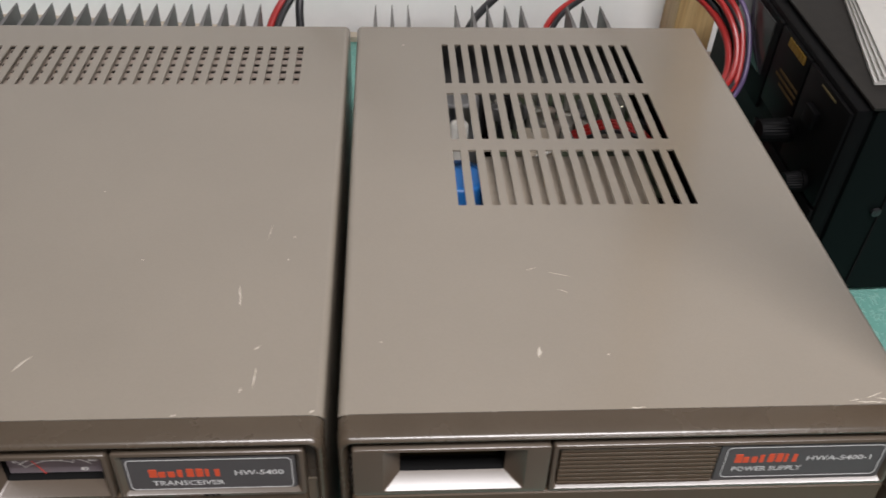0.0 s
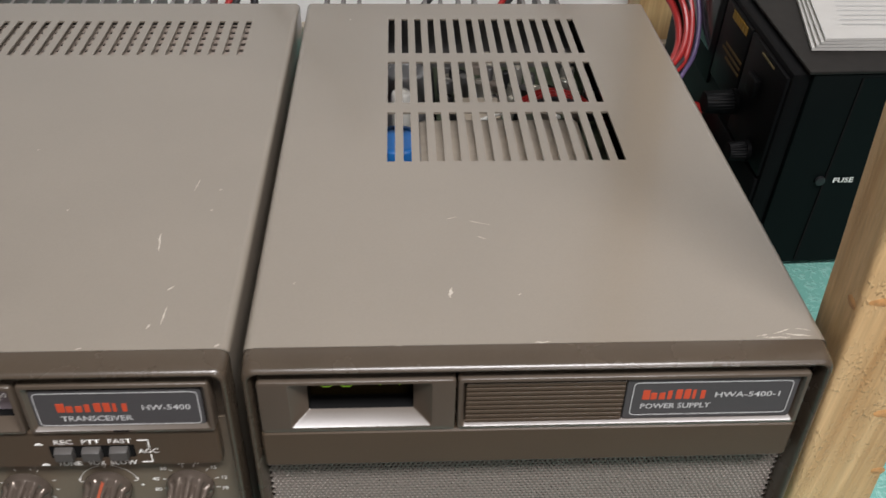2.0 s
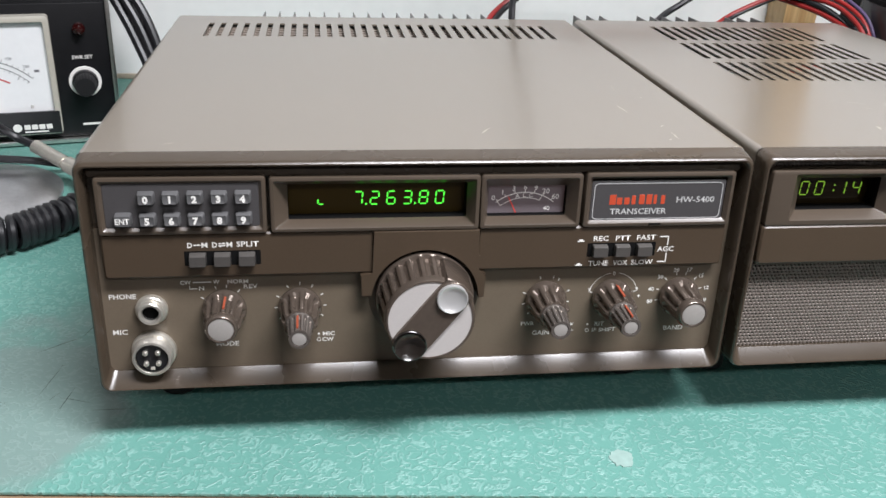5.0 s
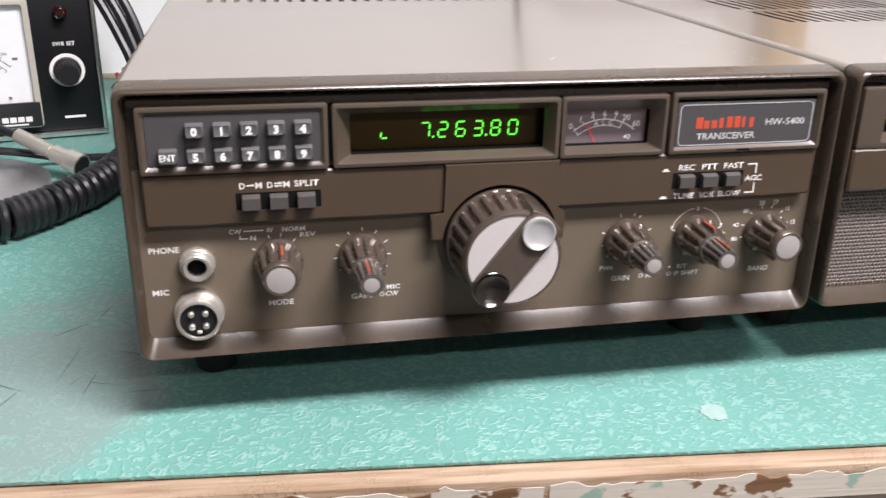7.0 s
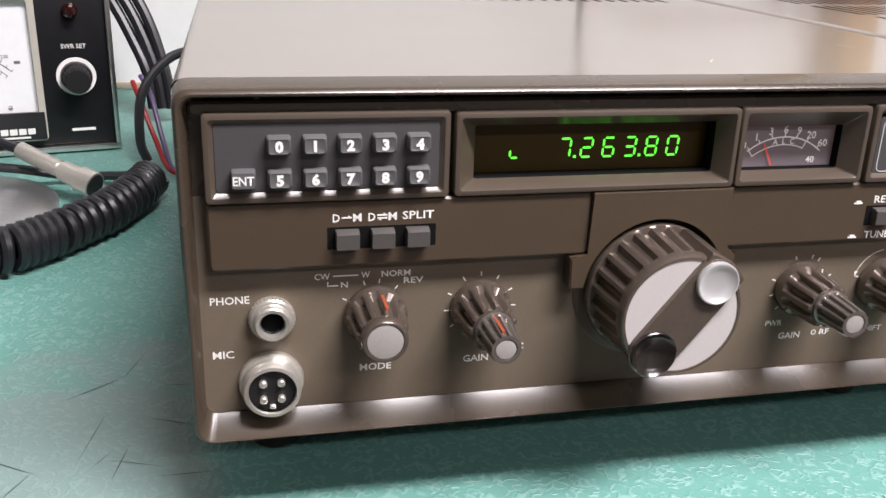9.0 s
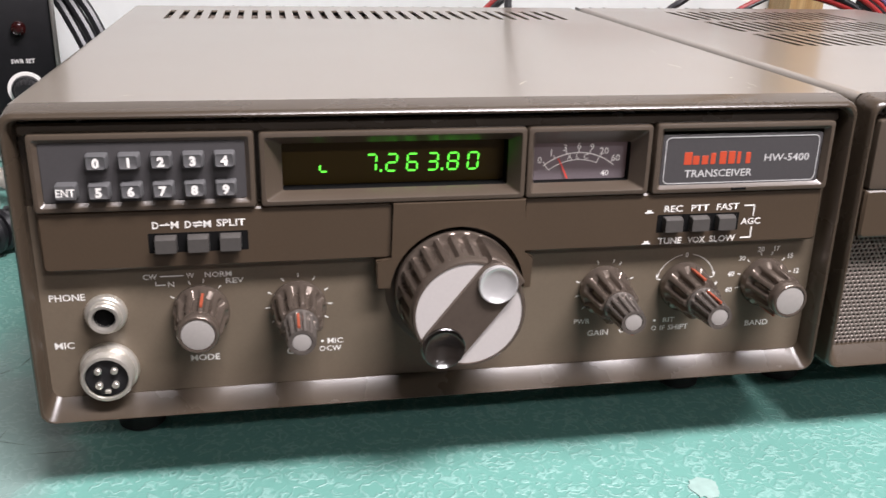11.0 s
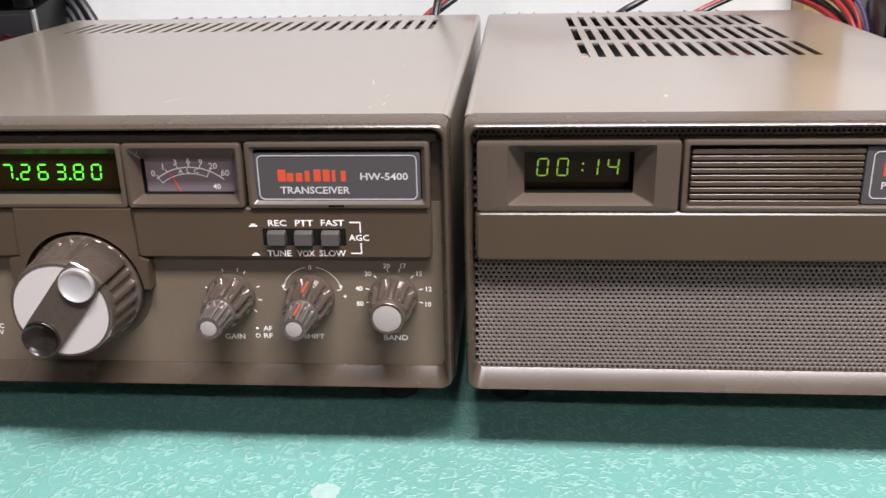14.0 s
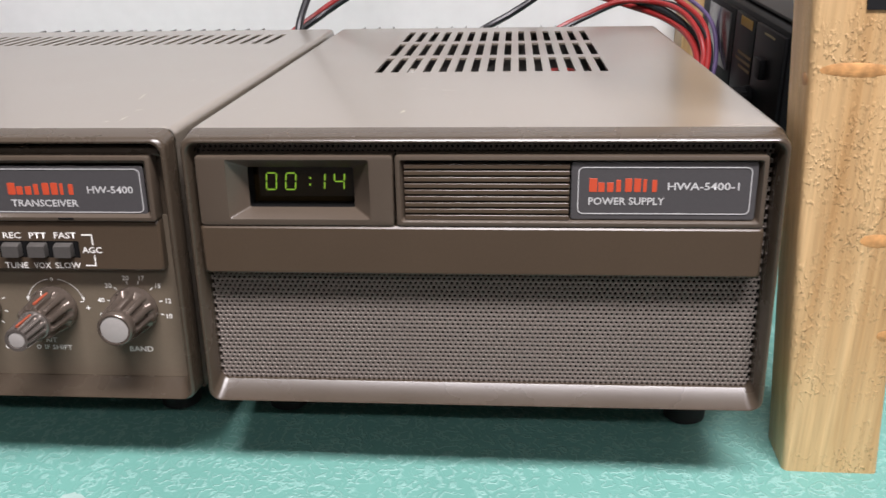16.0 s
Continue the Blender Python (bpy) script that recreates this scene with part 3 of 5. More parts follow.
CHIP = mat("bare_chip", (0.42, 0.38, 0.32), 0.6, grain=0.2, scale=900)
GLASS = mat("smoked_window", (0.020, 0.013, 0.004), 0.10, spec=0.5)
GREEN = mat("green_figures", (0.02, 0.2, 0.02), 0.5, emit=(0.13, 1.0, 0.06), power=1.15)
DIMGREEN = mat("dim_green_figures", (0.05, 0.12, 0.01), 0.5, emit=(0.42, 0.75, 0.06), power=0.42)
KEYCAP = mat("grey_key", (0.105, 0.105, 0.106), 0.42, grain=0.06, scale=700, rnd=0.06)
CAP = mat("dark_grey_cap", (0.068, 0.063, 0.058), 0.45, grain=0.06, scale=700)
KNOBMAT = mat("glossy_brown_knob", (0.135, 0.107, 0.086), 0.22, 0.5, grain=0.08, scale=500, stain=0.1, stain_scale=60, spec=0.8)
CUPMAT = mat("dark_polished_cup", (0.014, 0.011, 0.009), 0.2, 0.0, spec=0.8)
INNERKNOB = mat("greyish_brown_knob", (0.200, 0.175, 0.155), 0.22, 0.6, grain=0.08, scale=500, stain=0.1, stain_scale=60, spec=0.8)
SILVERCAP = mat("spun_silver", (0.41, 0.39, 0.365), 0.42, 0.25, grain=0.04, scale=900)
FACEMAT = mat("pale_silver_disc", (0.51, 0.485, 0.465), 0.48, 0.05, grain=0.03, scale=900)
TIN = mat("nickel_plate", (0.66, 0.63, 0.56), 0.33, 0.75, grain=0.06, scale=600)
POINTER = mat("orange_pointer", (0.32, 0.068, 0.032), 0.45)
MESHPLATE = mat("warm_grey_screen", (0.24, 0.20, 0.165), 0.5, 0.1, grain=0.08, scale=400)

# ---- the transceiver ----
AX0, AX1 = -0.3172, -0.0026
tx = thing("radio_transceiver", "brown amateur radio transceiver, lit green display, beside its power supply", "radio", RIG)
slots = []
for i in range(30):
    x = -0.2896 + 0.00876 * i
    slots.append((x, x + 0.0038, 0.2715, 0.3225))
shell = cabinet(tx, AX0, AX1, slots)
front_frame(tx, AX0, AX1)
# pierced screen close under the slots
bm = bmesh.new()
holes = []
for i in range(30):
    for k in range(6):
        x, y = -0.2896 + 0.00876 * i, 0.2700 + 0.0090 * k
        holes.append((x - 0.0004, x + 0.0040, y + 0.0036, y + 0.0076))
pierced(bm, AX0 + 0.01, AX1 - 0.022, 0.2650, 0.3240, TOPZ - 0.0034, 0.0008, holes)
part("vent_screen", bm, MESHPLATE, tx, "warm grey pierced screen under the slots")
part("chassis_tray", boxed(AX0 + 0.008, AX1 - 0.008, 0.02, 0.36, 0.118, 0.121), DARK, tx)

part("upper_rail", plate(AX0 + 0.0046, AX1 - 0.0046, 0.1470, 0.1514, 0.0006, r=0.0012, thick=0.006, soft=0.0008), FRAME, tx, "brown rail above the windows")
# this near-black sheet paints the shaded gaps round the windows
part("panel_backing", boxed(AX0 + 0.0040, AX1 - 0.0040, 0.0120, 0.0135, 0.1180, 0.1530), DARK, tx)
for x0, x1 in ((AX0 + 0.0040, -0.2260), (-0.1395, -0.1318), (-0.0910, AX1 - 0.0040)):
    part("panel_web", boxed(x0, x1, 0.0048, 0.0060, 0.1195, 0.1474), FRAME, tx)
part("control_panel", boxed(AX0 + 0.0042, AX1 - 0.0042, 0.0040, 0.0060, LOWZ + 0.004, 0.1215), PANEL, tx, "dark brown control panel with white print")
key_bezel = bezel("key_bezel", tx, -0.3090, -0.2343, 0.1208, 0.1484, lip=0.0034, back=-0.0014)
display_bezel = bezel("display_bezel", tx, -0.2327, -0.1356, 0.1208, 0.1478, slope=(-0.2248, -0.1408, 0.1246, 0.1420), back=0.0042, deep=0.0108)
meter_bezel = bezel("meter_bezel", tx, -0.1352, -0.0864, 0.1208, 0.1478, slope=(-0.1306, -0.0922, 0.1246, 0.1400), back=0.0040, deep=0.0080)
badge_bezel = bezel("badge_bezel", tx, -0.0848, -0.0106, 0.1206, 0.1482, lip=0.0034, back=-0.0010)
# fascia steps below the bezels
for x0, x1 in ((-0.3090, -0.1850), (-0.1350, -0.0108)):
    part("fascia", plate(x0, x1, 0.0985, 0.1205, -0.0014, r=0.0012, thick=0.0056, soft=0.0008), BAND, tx, "brown fascia step with white print")
# the brow arching over the tuning knob
bm = bmesh.new()
MX, MZ = -0.1602, 0.0843
pts = [(-0.1855, 0.1205), (-0.1855, 0.0987), (-0.1916, 0.0978), (-0.1912, 0.0866)]
for i in range(29):
    a = radians(175 - 175 * i / 28)
    pts.append((MX + 0.0262 * math.cos(a), MZ + 0.0262 * math.sin(a)))
pts += [(-0.1312, 0.0843), (-0.1308, 0.0968), (-0.1346, 0.0987), (-0.1346, 0.1205)]
fr = [bm.verts.new((x, -0.0030, z)) for x, z in pts]
bk = [bm.verts.new((x, 0.0042, z)) for x, z in pts]
bm.faces.new(fr)
for i in range(len(pts)):
    j = (i + 1) % len(pts)
    bm.faces.new((fr[i], fr[j], bk[j], bk[i]))
bmesh.ops.bevel(bm, geom=[e for e in bm.edges if e.verts[0] in fr and e.verts[1] in fr], offset=0.0004, segments=2, affect="EDGES")
part("brow", bm, BAND, tx, "raised brow arched over the tuning knob")
part("knob_recess", turned(bmesh.new(), MX, MZ, [(0.0274, 0.0038), (0.0270, 0.0036), (0.0, 0.0036)], last=False), FRAME, tx)

# key pad
part("key_plate", plate(-0.3058, -0.2375, 0.1240, 0.1452, -0.0018), PLATE, key_bezel, "charcoal key plate")
kx = lambda i: -0.2868 + 0.01057 * i
for row, labels in ((0.1390, "01234"), (0.1287, "56789")):
    for i, ch in enumerate(labels):
        x = kx(i)
        key = part("key", stack(bmesh.new(), [(x - 0.0037, x + 0.0037, row - 0.0028, row + 0.0028, 0.0008, -0.001), (x - 0.0036, x + 0.0036, row - 0.0027, row + 0.0027, 0.0008, -0.0050),
                                              (x - 0.0030, x + 0.0030, row - 0.0022, row + 0.0022, 0.0008, -0.0060), (x - 0.0026, x + 0.0026, row - 0.0018, row + 0.0018, 0.0006, -0.0058)], last=True), KEYCAP, tx, "grey key with white print")
        letters(ch, x, row, -0.0061, 0.0031, key, bold=0.06)
x, row = -0.2975, 0.1289
key = part("key", stack(bmesh.new(), [(x - 0.0037, x + 0.0037, row - 0.0028, row + 0.0028, 0.0008, -0.001), (x - 0.0036, x + 0.0036, row - 0.0027, row + 0.0027, 0.0008, -0.0050),
                                      (x - 0.0033, x + 0.0033, row - 0.0024, row + 0.0024, 0.0008, -0.0060)], last=True), KEYCAP, tx, "grey key with white print")
letters("ENT", x, row, -0.0061, 0.0027, key, width=0.0062, bold=0.02)

# frequency display
# the filter's amber is raised to stand in for reflections on it
part("display_window", plate(-0.2249, -0.1407, 0.1245, 0.1421, 0.0104, r=0.0006), mat("amber_filter_and_sheen", (0.058, 0.038, 0.009), 0.3, spec=0.2), display_bezel, "smoked amber display window")
segments("L", -0.2096, 0.1296, 0.0101, 0.0030, 0.0064, 0.0075, display_bezel, GREEN)
segments("7.263.80", -0.1922, 0.1293, 0.0101, 0.0038, 0.0064, 0.0078, display_bezel, GREEN)

# meter
# dial and print glow weakly in place of a lamp inside the meter
METERPRINT = mat("lit_white_scale", (0.85, 0.83, 0.80), 0.5, emit=(1.0, 0.93, 0.90), power=0.10)
DIAL = mat("lit_grey_meter_dial", (0.20, 0.175, 0.19), 0.45, grain=0.03, scale=900, emit=(1.0, 0.60, 0.58), power=0.02)
part("dial", plate(-0.1307, -0.0921, 0.1245, 0.1401, 0.0076, r=0.0005), DIAL, meter_bezel, "dark grey meter dial")
mcx, mcz = -0.1118, 0.1128
at = lambda deg, r: (mcx + r * math.sin(radians(deg)), mcz + r * math.cos(radians(deg)))
for r0, w, d0, d1 in ((0.0222, 0.0005, -39, 40), (0.0195, 0.0004, -37, 22)):
    bm = bmesh.new()
    prev = None
    for k in range(33):
        d = d0 + (d1 - d0) * k / 32
        a, b = (bm.verts.new((at(d, q)[0], 0.0074, at(d, q)[1])) for q in (r0, r0 + w))
        if prev:
            bm.faces.new((prev[0], a, b, prev[1]))
        prev = (a, b)
    part("scale_arc", bm, METERPRINT, meter_bezel, smooth=0)
for ch, d in (("0", -38), ("1", -26), ("3", -13), ("6", 0), ("9", 12), ("20", 24), ("60", 37)):
    x, z = at(d, 0.0252)
    letters(ch, x, z, 0.0074, 0.0026, meter_bezel, METERPRINT, bold=0.02)
    bm = bmesh.new()
    (xa, za), (xb, zb) = at(d * 0.96, 0.0222), at(d * 0.96, 0.0238)
    bm.faces.new([bm.verts.new(v) for v in ((xa - 0.00025, 0.0074, za), (xa + 0.00025, 0.0074, za), (xb + 0.00025, 0.0074, zb), (xb - 0.00025, 0.0074, zb))])
    part("tick", bm, METERPRINT, meter_bezel, smooth=0)
for ch, d in (("A", -10), ("L", -1), ("C", 8)):
    x, z = at(d, 0.0211)
    letters(ch, x, z, 0.0073, 0.0020, meter_bezel, METERPRINT, bold=0.02)
letters("40", at(38, 0.0180)[0], at(38, 0.0180)[1], 0.0074, 0.0023, meter_bezel, METERPRINT, bold=0.02)
for d in (-37, 22):
    bm = bmesh.new()
    (xa, za), (xb, zb) = at(d, 0.0195), at(d, 0.0224)
    bm.faces.new([bm.verts.new(v) for v in ((xa - 0.00022, 0.0074, za), (xa + 0.00022, 0.0074, za), (xb + 0.00022, 0.0074, zb), (xb - 0.00022, 0.0074, zb))])
    part("scale_end", bm, METERPRINT, meter_bezel, smooth=0)
bm = bmesh.new()
(xa, za), (xb, zb) = at(-19, 0.0130), at(-22, 0.0222)
bm.faces.new([bm.verts.new(v) for v in ((xa - 0.0003, 0.0068, za), (xa + 0.0003, 0.0068, za), (xb + 0.0002, 0.0068, zb), (xb - 0.0002, 0.0068, zb))])
# the needle's slight glow stands in for light falling on it
part("needle", bm, mat("glowing_red_needle", (0.7, 0.06, 0.04), 0.5, emit=(1.0, 0.08, 0.05), power=0.25), meter_bezel, smooth=0)

# badge
part("badge_plate", plate(-0.0816, -0.0145, 0.1232, 0.1436, -0.0014), PLATE, badge_bezel, "charcoal name plate")
part("badge_outline", outline(-0.0803, -0.0158, 0.1241, 0.1426, -0.00155), GREYPRINT, badge_bezel)
name_bars(badge_bezel, -0.0722, -0.0428, 0.1316, 0.1366, -0.0015, ORANGE)
letters("HW-5400", -0.0290, 0.1338, -0.00155, 0.0029, badge_bezel, GREYPRINT, width=0.0192)
letters("TRANSCEIVER", -0.0573, 0.1281, -0.00155, 0.0029, badge_bezel, GREYPRINT, width=0.0284)
part("badge_slot", plate(-0.0520, -0.0455, 0.1214, 0.1223, -0.0033, r=0.0003), DARK, badge_bezel)


def switch_bank(xs, z0, z1, y):
    part("switch_slot", plate(xs[0] - 0.0062, xs[-1] + 0.0062, z0, z1, -0.00145, r=0.0004, thick=0.0002, soft=0.00005), DARK, tx)
    for x in xs:
        zc = (z0 + z1) / 2
        part("push_button", stack(bmesh.new(), [(x - 0.0038, x + 0.0038, zc - 0.0030, zc + 0.0030, 0.0004, -0.001), (x - 0.0037, x + 0.0037, zc - 0.0029, zc + 0.0030, 0.0004, y + 0.0016),
                                               (x - 0.0036, x + 0.0036, zc - 0.0027, zc + 0.0022, 0.0004, y)], last=True), CAP, tx, "dark grey push button")


switch_bank((-0.2665, -0.2553, -0.2441), 0.1044, 0.1118, -0.0054)
switch_bank((-0.0745, -0.0633, -0.0521), 0.1042, 0.1116, -0.0046)
PB = -0.00150
for xc, both in ((-0.2665, 0), (-0.2553, 1)):
    letters("D", xc - 0.0033, 0.1148, PB, 0.0026, tx, width=0.0022, bold=0.02)
    letters("M", xc + 0.0033, 0.1148, PB, 0.0026, tx, width=0.0027, bold=0.02)
    for dz, way in ((0.0005, 1), (-0.0005, -1)) if both else ((0.0, 1),):
        bm = boxed(xc - 0.0016, xc + 0.0016, PB - 0.0001, PB + 0.0001, 0.1148 + dz - 0.00022, 0.1148 + dz + 0.00022)
        bm.faces.new([bm.verts.new((xc + way * q, PB - 0.0001, 0.1148 + dz + h)) for q, h in ((0.0016, 0.0), (0.0004, 0.0009 if way > 0 else 0.0), (0.0004, 0.0 if way > 0 else -0.0009))])
        part("print_arrow", bm, WHITE, tx, smooth=0)
letters("SPLIT", -0.2437, 0.1150, PB, 0.0026, tx, width=0.0102, bold=0.015)
letters("REC", -0.0742, 0.1140, PB, 0.0026, tx, width=0.0076)
letters("PTT", -0.0630, 0.1140, PB, 0.0026, tx, width=0.0075)
letters("FAST", -0.0512, 0.1141, PB, 0.0026, tx, width=0.0096)
letters("TUNE", -0.0744, 0.1007, PB, 0.0026, tx, width=0.0100)
letters("VOX", -0.0631, 0.1007, PB, 0.0026, tx, width=0.0075)
letters("SLOW", -0.0519, 0.1008, PB, 0.0026, tx, width=0.0112)
letters("AGC", -0.0406, 0.1077, PB, 0.0026, tx, width=0.0084)
for z0, z1, zh in ((0.1098, 0.1143, 0.1143), (0.1008, 0.1053, 0.1008)):
    bm = bmesh.new()
    box(bm, -0.0401, -0.0396, PB - 0.0001, PB + 0.0001, z0, z1)
    box(bm, -0.0442, -0.0396, PB - 0.0001, PB + 0.0001, zh - 0.00025, zh + 0.00025)
    part("bracket", bm, WHITE, tx, smooth=0)
for z in (0.1128, 0.1000):
    bm = bmesh.new()
    box(bm, -0.0860, -0.0826, PB - 0.0001, PB + 0.0001, z - 0.0004, z + 0.0001)
    box(bm, -0.0852, -0.0834, PB - 0.0001, PB + 0.0001, z + 0.0001, z + 0.0008)
    part("pointer_mark", bm, WHITE, tx, smooth=0)

# print on the lower panel
PL = 0.0039
for text, x, z, h, w in (("PHONE", -0.3035, 0.0866, 0.0026, 0.0124), ("MIC", -0.3064, 0.0675, 0.0026, 0.0068)):
    letters(text, x, z, PL, h, tx, width=w)
letters("CW", -0.2740, 0.0932, PL, 0.0021, tx, width=0.0050)
letters("W", -0.2598, 0.0932, PL, 0.0021, tx, width=0.0029)
letters("N", -0.2668, 0.0900, PL, 0.0021, tx, width=0.0023)
letters("NORM", -0.2497, 0.0932, PL, 0.0021, tx, width=0.0097)
letters("REV", -0.2438, 0.0905, PL, 0.0021, tx, width=0.0066)
letters("MODE", -0.2564, 0.0594, PL, 0.0025, tx, width=0.0108)
letters("GAIN", -0.2212, 0.0598, PL, 0.0025, tx, width=0.0090)
letters("MIC", -0.2070, 0.0632, PL, 0.0022, tx, width=0.0060)
letters("CW", -0.2075, 0.0600, PL, 0.0022, tx, width=0.0056)
letters("PWR", -0.1063, 0.0650, PL, 0.0022, tx, width=0.0068)
letters("GAIN", -0.0990, 0.0595, PL, 0.0025, tx, width=0.0090)
letters("AF", -0.0841, 0.0635, PL, 0.0022, tx, width=0.0040)
letters("RF", -0.0841, 0.0600, PL, 0.0022, tx, width=0.0040)
letters("RIT", -0.0682, 0.0635, PL, 0.0022, tx, width=0.0050)
letters("IF SHIFT", -0.0655, 0.0600, PL, 0.0022, tx, width=0.0125)
letters("BAND", -0.0279, 0.0598, PL, 0.0025, tx, width=0.0105)
letters("0", -0.0634, 0.0922, PL, 0.0020, tx)
letters("+", -0.0490, 0.0790, PL, 0.0026, tx)
for ch, x, z in (("80", -0.0428, 0.0757), ("40", -0.0428, 0.0828), ("30", -0.0386, 0.0896), ("20", -0.0306, 0.0932), ("17", -0.0235, 0.0932), ("15", -0.0168, 0.0898), ("12", -0.0130, 0.0828), ("10", -0.0134, 0.0757)):
    letters(ch, x, z, PL, 0.0021, tx, bold=0.02)
for x, z, full in ((-0.2120, 0.0632, 1), (-0.2120, 0.0600, 0), (-0.0887, 0.0635, 1), (-0.0887, 0.0600, 0), (-0.0745, 0.0635, 1), (-0.0745, 0.0600, 0)):
    if full:
        part("dot", turned(bmesh.new(), x, z, [(0.0006, PL), (0.0005, PL - 0.0001)], seg=12), WHITE, tx, smooth=0)
    else:
        part("ring", turned(bmesh.new(), x, z, [(0.00105, PL), (0.00105, PL - 0.0001), (0.00075, PL - 0.0001), (0.00075, PL)], seg=16, last=False), WHITE, tx, smooth=0)
for x0, x1, z0, z1 in ((-0.2705, -0.2622, 0.0930, 0.0934), (-0.2722, -0.2688, 0.0896, 0.0900), (-0.2724, -0.2720, 0.0896, 0.0913)):
    part("print_line", boxed(x0, x1, PL - 0.0001, PL + 0.0001, z0, z1), WHITE, tx, smooth=0)


def ticks(cx, cz, r, angles, ln=0.0016):
    for d in angles:
        a = radians(90 - d)
        u, v = Vector((math.cos(a), 0, math.sin(a))), Vector((-math.sin(a), 0, math.cos(a))) * 0.00024
        c = Vector((cx, PL, cz))
        bm = bmesh.new()
        bm.faces.new([bm.verts.new(p) for p in (c + u * r - v, c + u * r + v, c + u * (r + ln) + v, c + u * (r + ln) - v)])
        part("tick", bm, WHITE, tx, smooth=0)


KZ = 0.0795
ticks(-0.2568, KZ, 0.0105, (-62, -18, 8, 40))
ticks(-0.2205, KZ, 0.0110, (-125, -95, -65, -30, 0, 30, 62, 92, 120))
ticks(-0.0978, KZ, 0.0110, (-135, -105, -75, -18, 15, 30, 72, 102, 130))
ticks(-0.0278, KZ, 0.0110, (-105, -75, -42, -12, 12, 42, 75, 105))
ticks(-0.0630, KZ, 0.0110, (-78, 78))
for s in (-1, 1):
    bm = bmesh.new()
    prev = None
    for k in range(15):
        a = radians(90 - s * (10 + 62 * k / 14))
        p = [bm.verts.new((-0.0630 + q * math.cos(a), PL, KZ + q * math.sin(a))) for q in (0.0128, 0.0131)]
        if prev:
            bm.faces.new((prev[0], p[0], p[1], prev[1]))
        prev = p
    a = radians(90 - s * 72)
    tip = Vector((-0.0630 + 0.01295 * math.cos(a), PL, KZ + 0.01295 * math.sin(a)))
    bm.faces.new([bm.verts.new(v) for v in (tip + Vector((-0.0008, 0, 0.0006)), tip + Vector((0.0008, 0, 0.0006)), tip + Vector((s * 0.0003, 0, -0.0014)))])
    part("sweep_arrow", bm, WHITE, tx, smooth=0)


def side_line(cx, cz, r, deg, y0, y1, w):
    """An orange line let into a knob's flank."""
    a = radians(90 - deg)
    u, v = Vector((math.cos(a), 0, math.sin(a))), Vector((-math.sin(a), 0, math.cos(a)))
    bm = bmesh.new()
    c = Vector((cx, 0, cz))
    q = [c + u * (r + 0.0002) + v * s * w + Vector((0, y, 0)) for y in (y0, y1) for s in (-1, 1)]
    vs = [bm.verts.new(p) for p in (q[0], q[1], q[3], q[2])]
    bm.faces.new(vs)
    vs2 = [bm.verts.new(Vector(x.co) - u * 0.0008) for x in vs]
    for i in range(4):
        bm.faces.new((vs[i], vs[(i + 1) % 4], vs2[(i + 1) % 4], vs2[i]))
    return bm


def control_knob(cx, deg, kind):
    cz = KZ - 0.0004
    k = part("knob", turned(bmesh.new(), cx, cz, [(0.0096, 0.0036), (0.0105, 0.0030), (0.0105, 0.0008), (0.0100, -0.0006), (0.0093, -0.0022, 1), (0.0085, -0.0130, 1), (0.0080, -0.0142, 1), (0.0070, -0.0146)], seg=132, flutes=11, depth=0.0019), KNOBMAT, tx, "glossy dark brown fluted knob")
    if kind == "single":
        part("knob_collar", turned(bmesh.new(), cx, cz, [(0.0074, -0.0140), (0.0076, -0.0164), (0.0073, -0.0180), (0.0068, -0.0185), (0.0061, -0.0185), (0.0059, -0.0176)], seg=32), KNOBMAT, k)
        part("knob_cap", turned(bmesh.new(), cx, cz, [(0.0060, -0.0177), (0.0058, -0.0182), (0.0054, -0.0183)], seg=32), SILVERCAP, k, "silver knob cap")
        part("pointer", side_line(cx, cz, 0.0091, deg, 0.0, -0.0132, 0.0005), POINTER, k, "orange pointer line")
    else:
        part("inner_knob", turned(bmesh.new(), cx, cz, [(0.0064, -0.0144), (0.0066, -0.0156), (0.0062, -0.0164), (0.0060, -0.0167, 1), (0.0052, -0.0284, 1), (0.0048, -0.0294), (0.0036, -0.0294), (0.0034, -0.0285)], seg=120, flutes=12, depth=0.0011), INNERKNOB, k, "small greyish brown fluted inner knob")
        part("knob_cap", turned(bmesh.new(), cx, cz, [(0.0035, -0.0286), (0.0033, -0.0291), (0.0029, -0.0292)], seg=24), SILVERCAP, k, "silver knob cap")
        part("pointer", side_line(cx, cz, 0.0057, deg, -0.0168, -0.0280, 0.00045), POINTER, k, "orange pointer line")
        if kind == "both":
            part("pointer", side_line(cx, cz, 0.0091, deg, 0.0, -0.0132, 0.0006), POINTER, k, "orange pointer line")


control_knob(-0.2566, 8, "single")
control_knob(-0.2207, -8, "double")
control_knob(-0.0983, 175, "double")
control_knob(-0.0638, 4, "both")
control_knob(-0.0281, -160, "single")

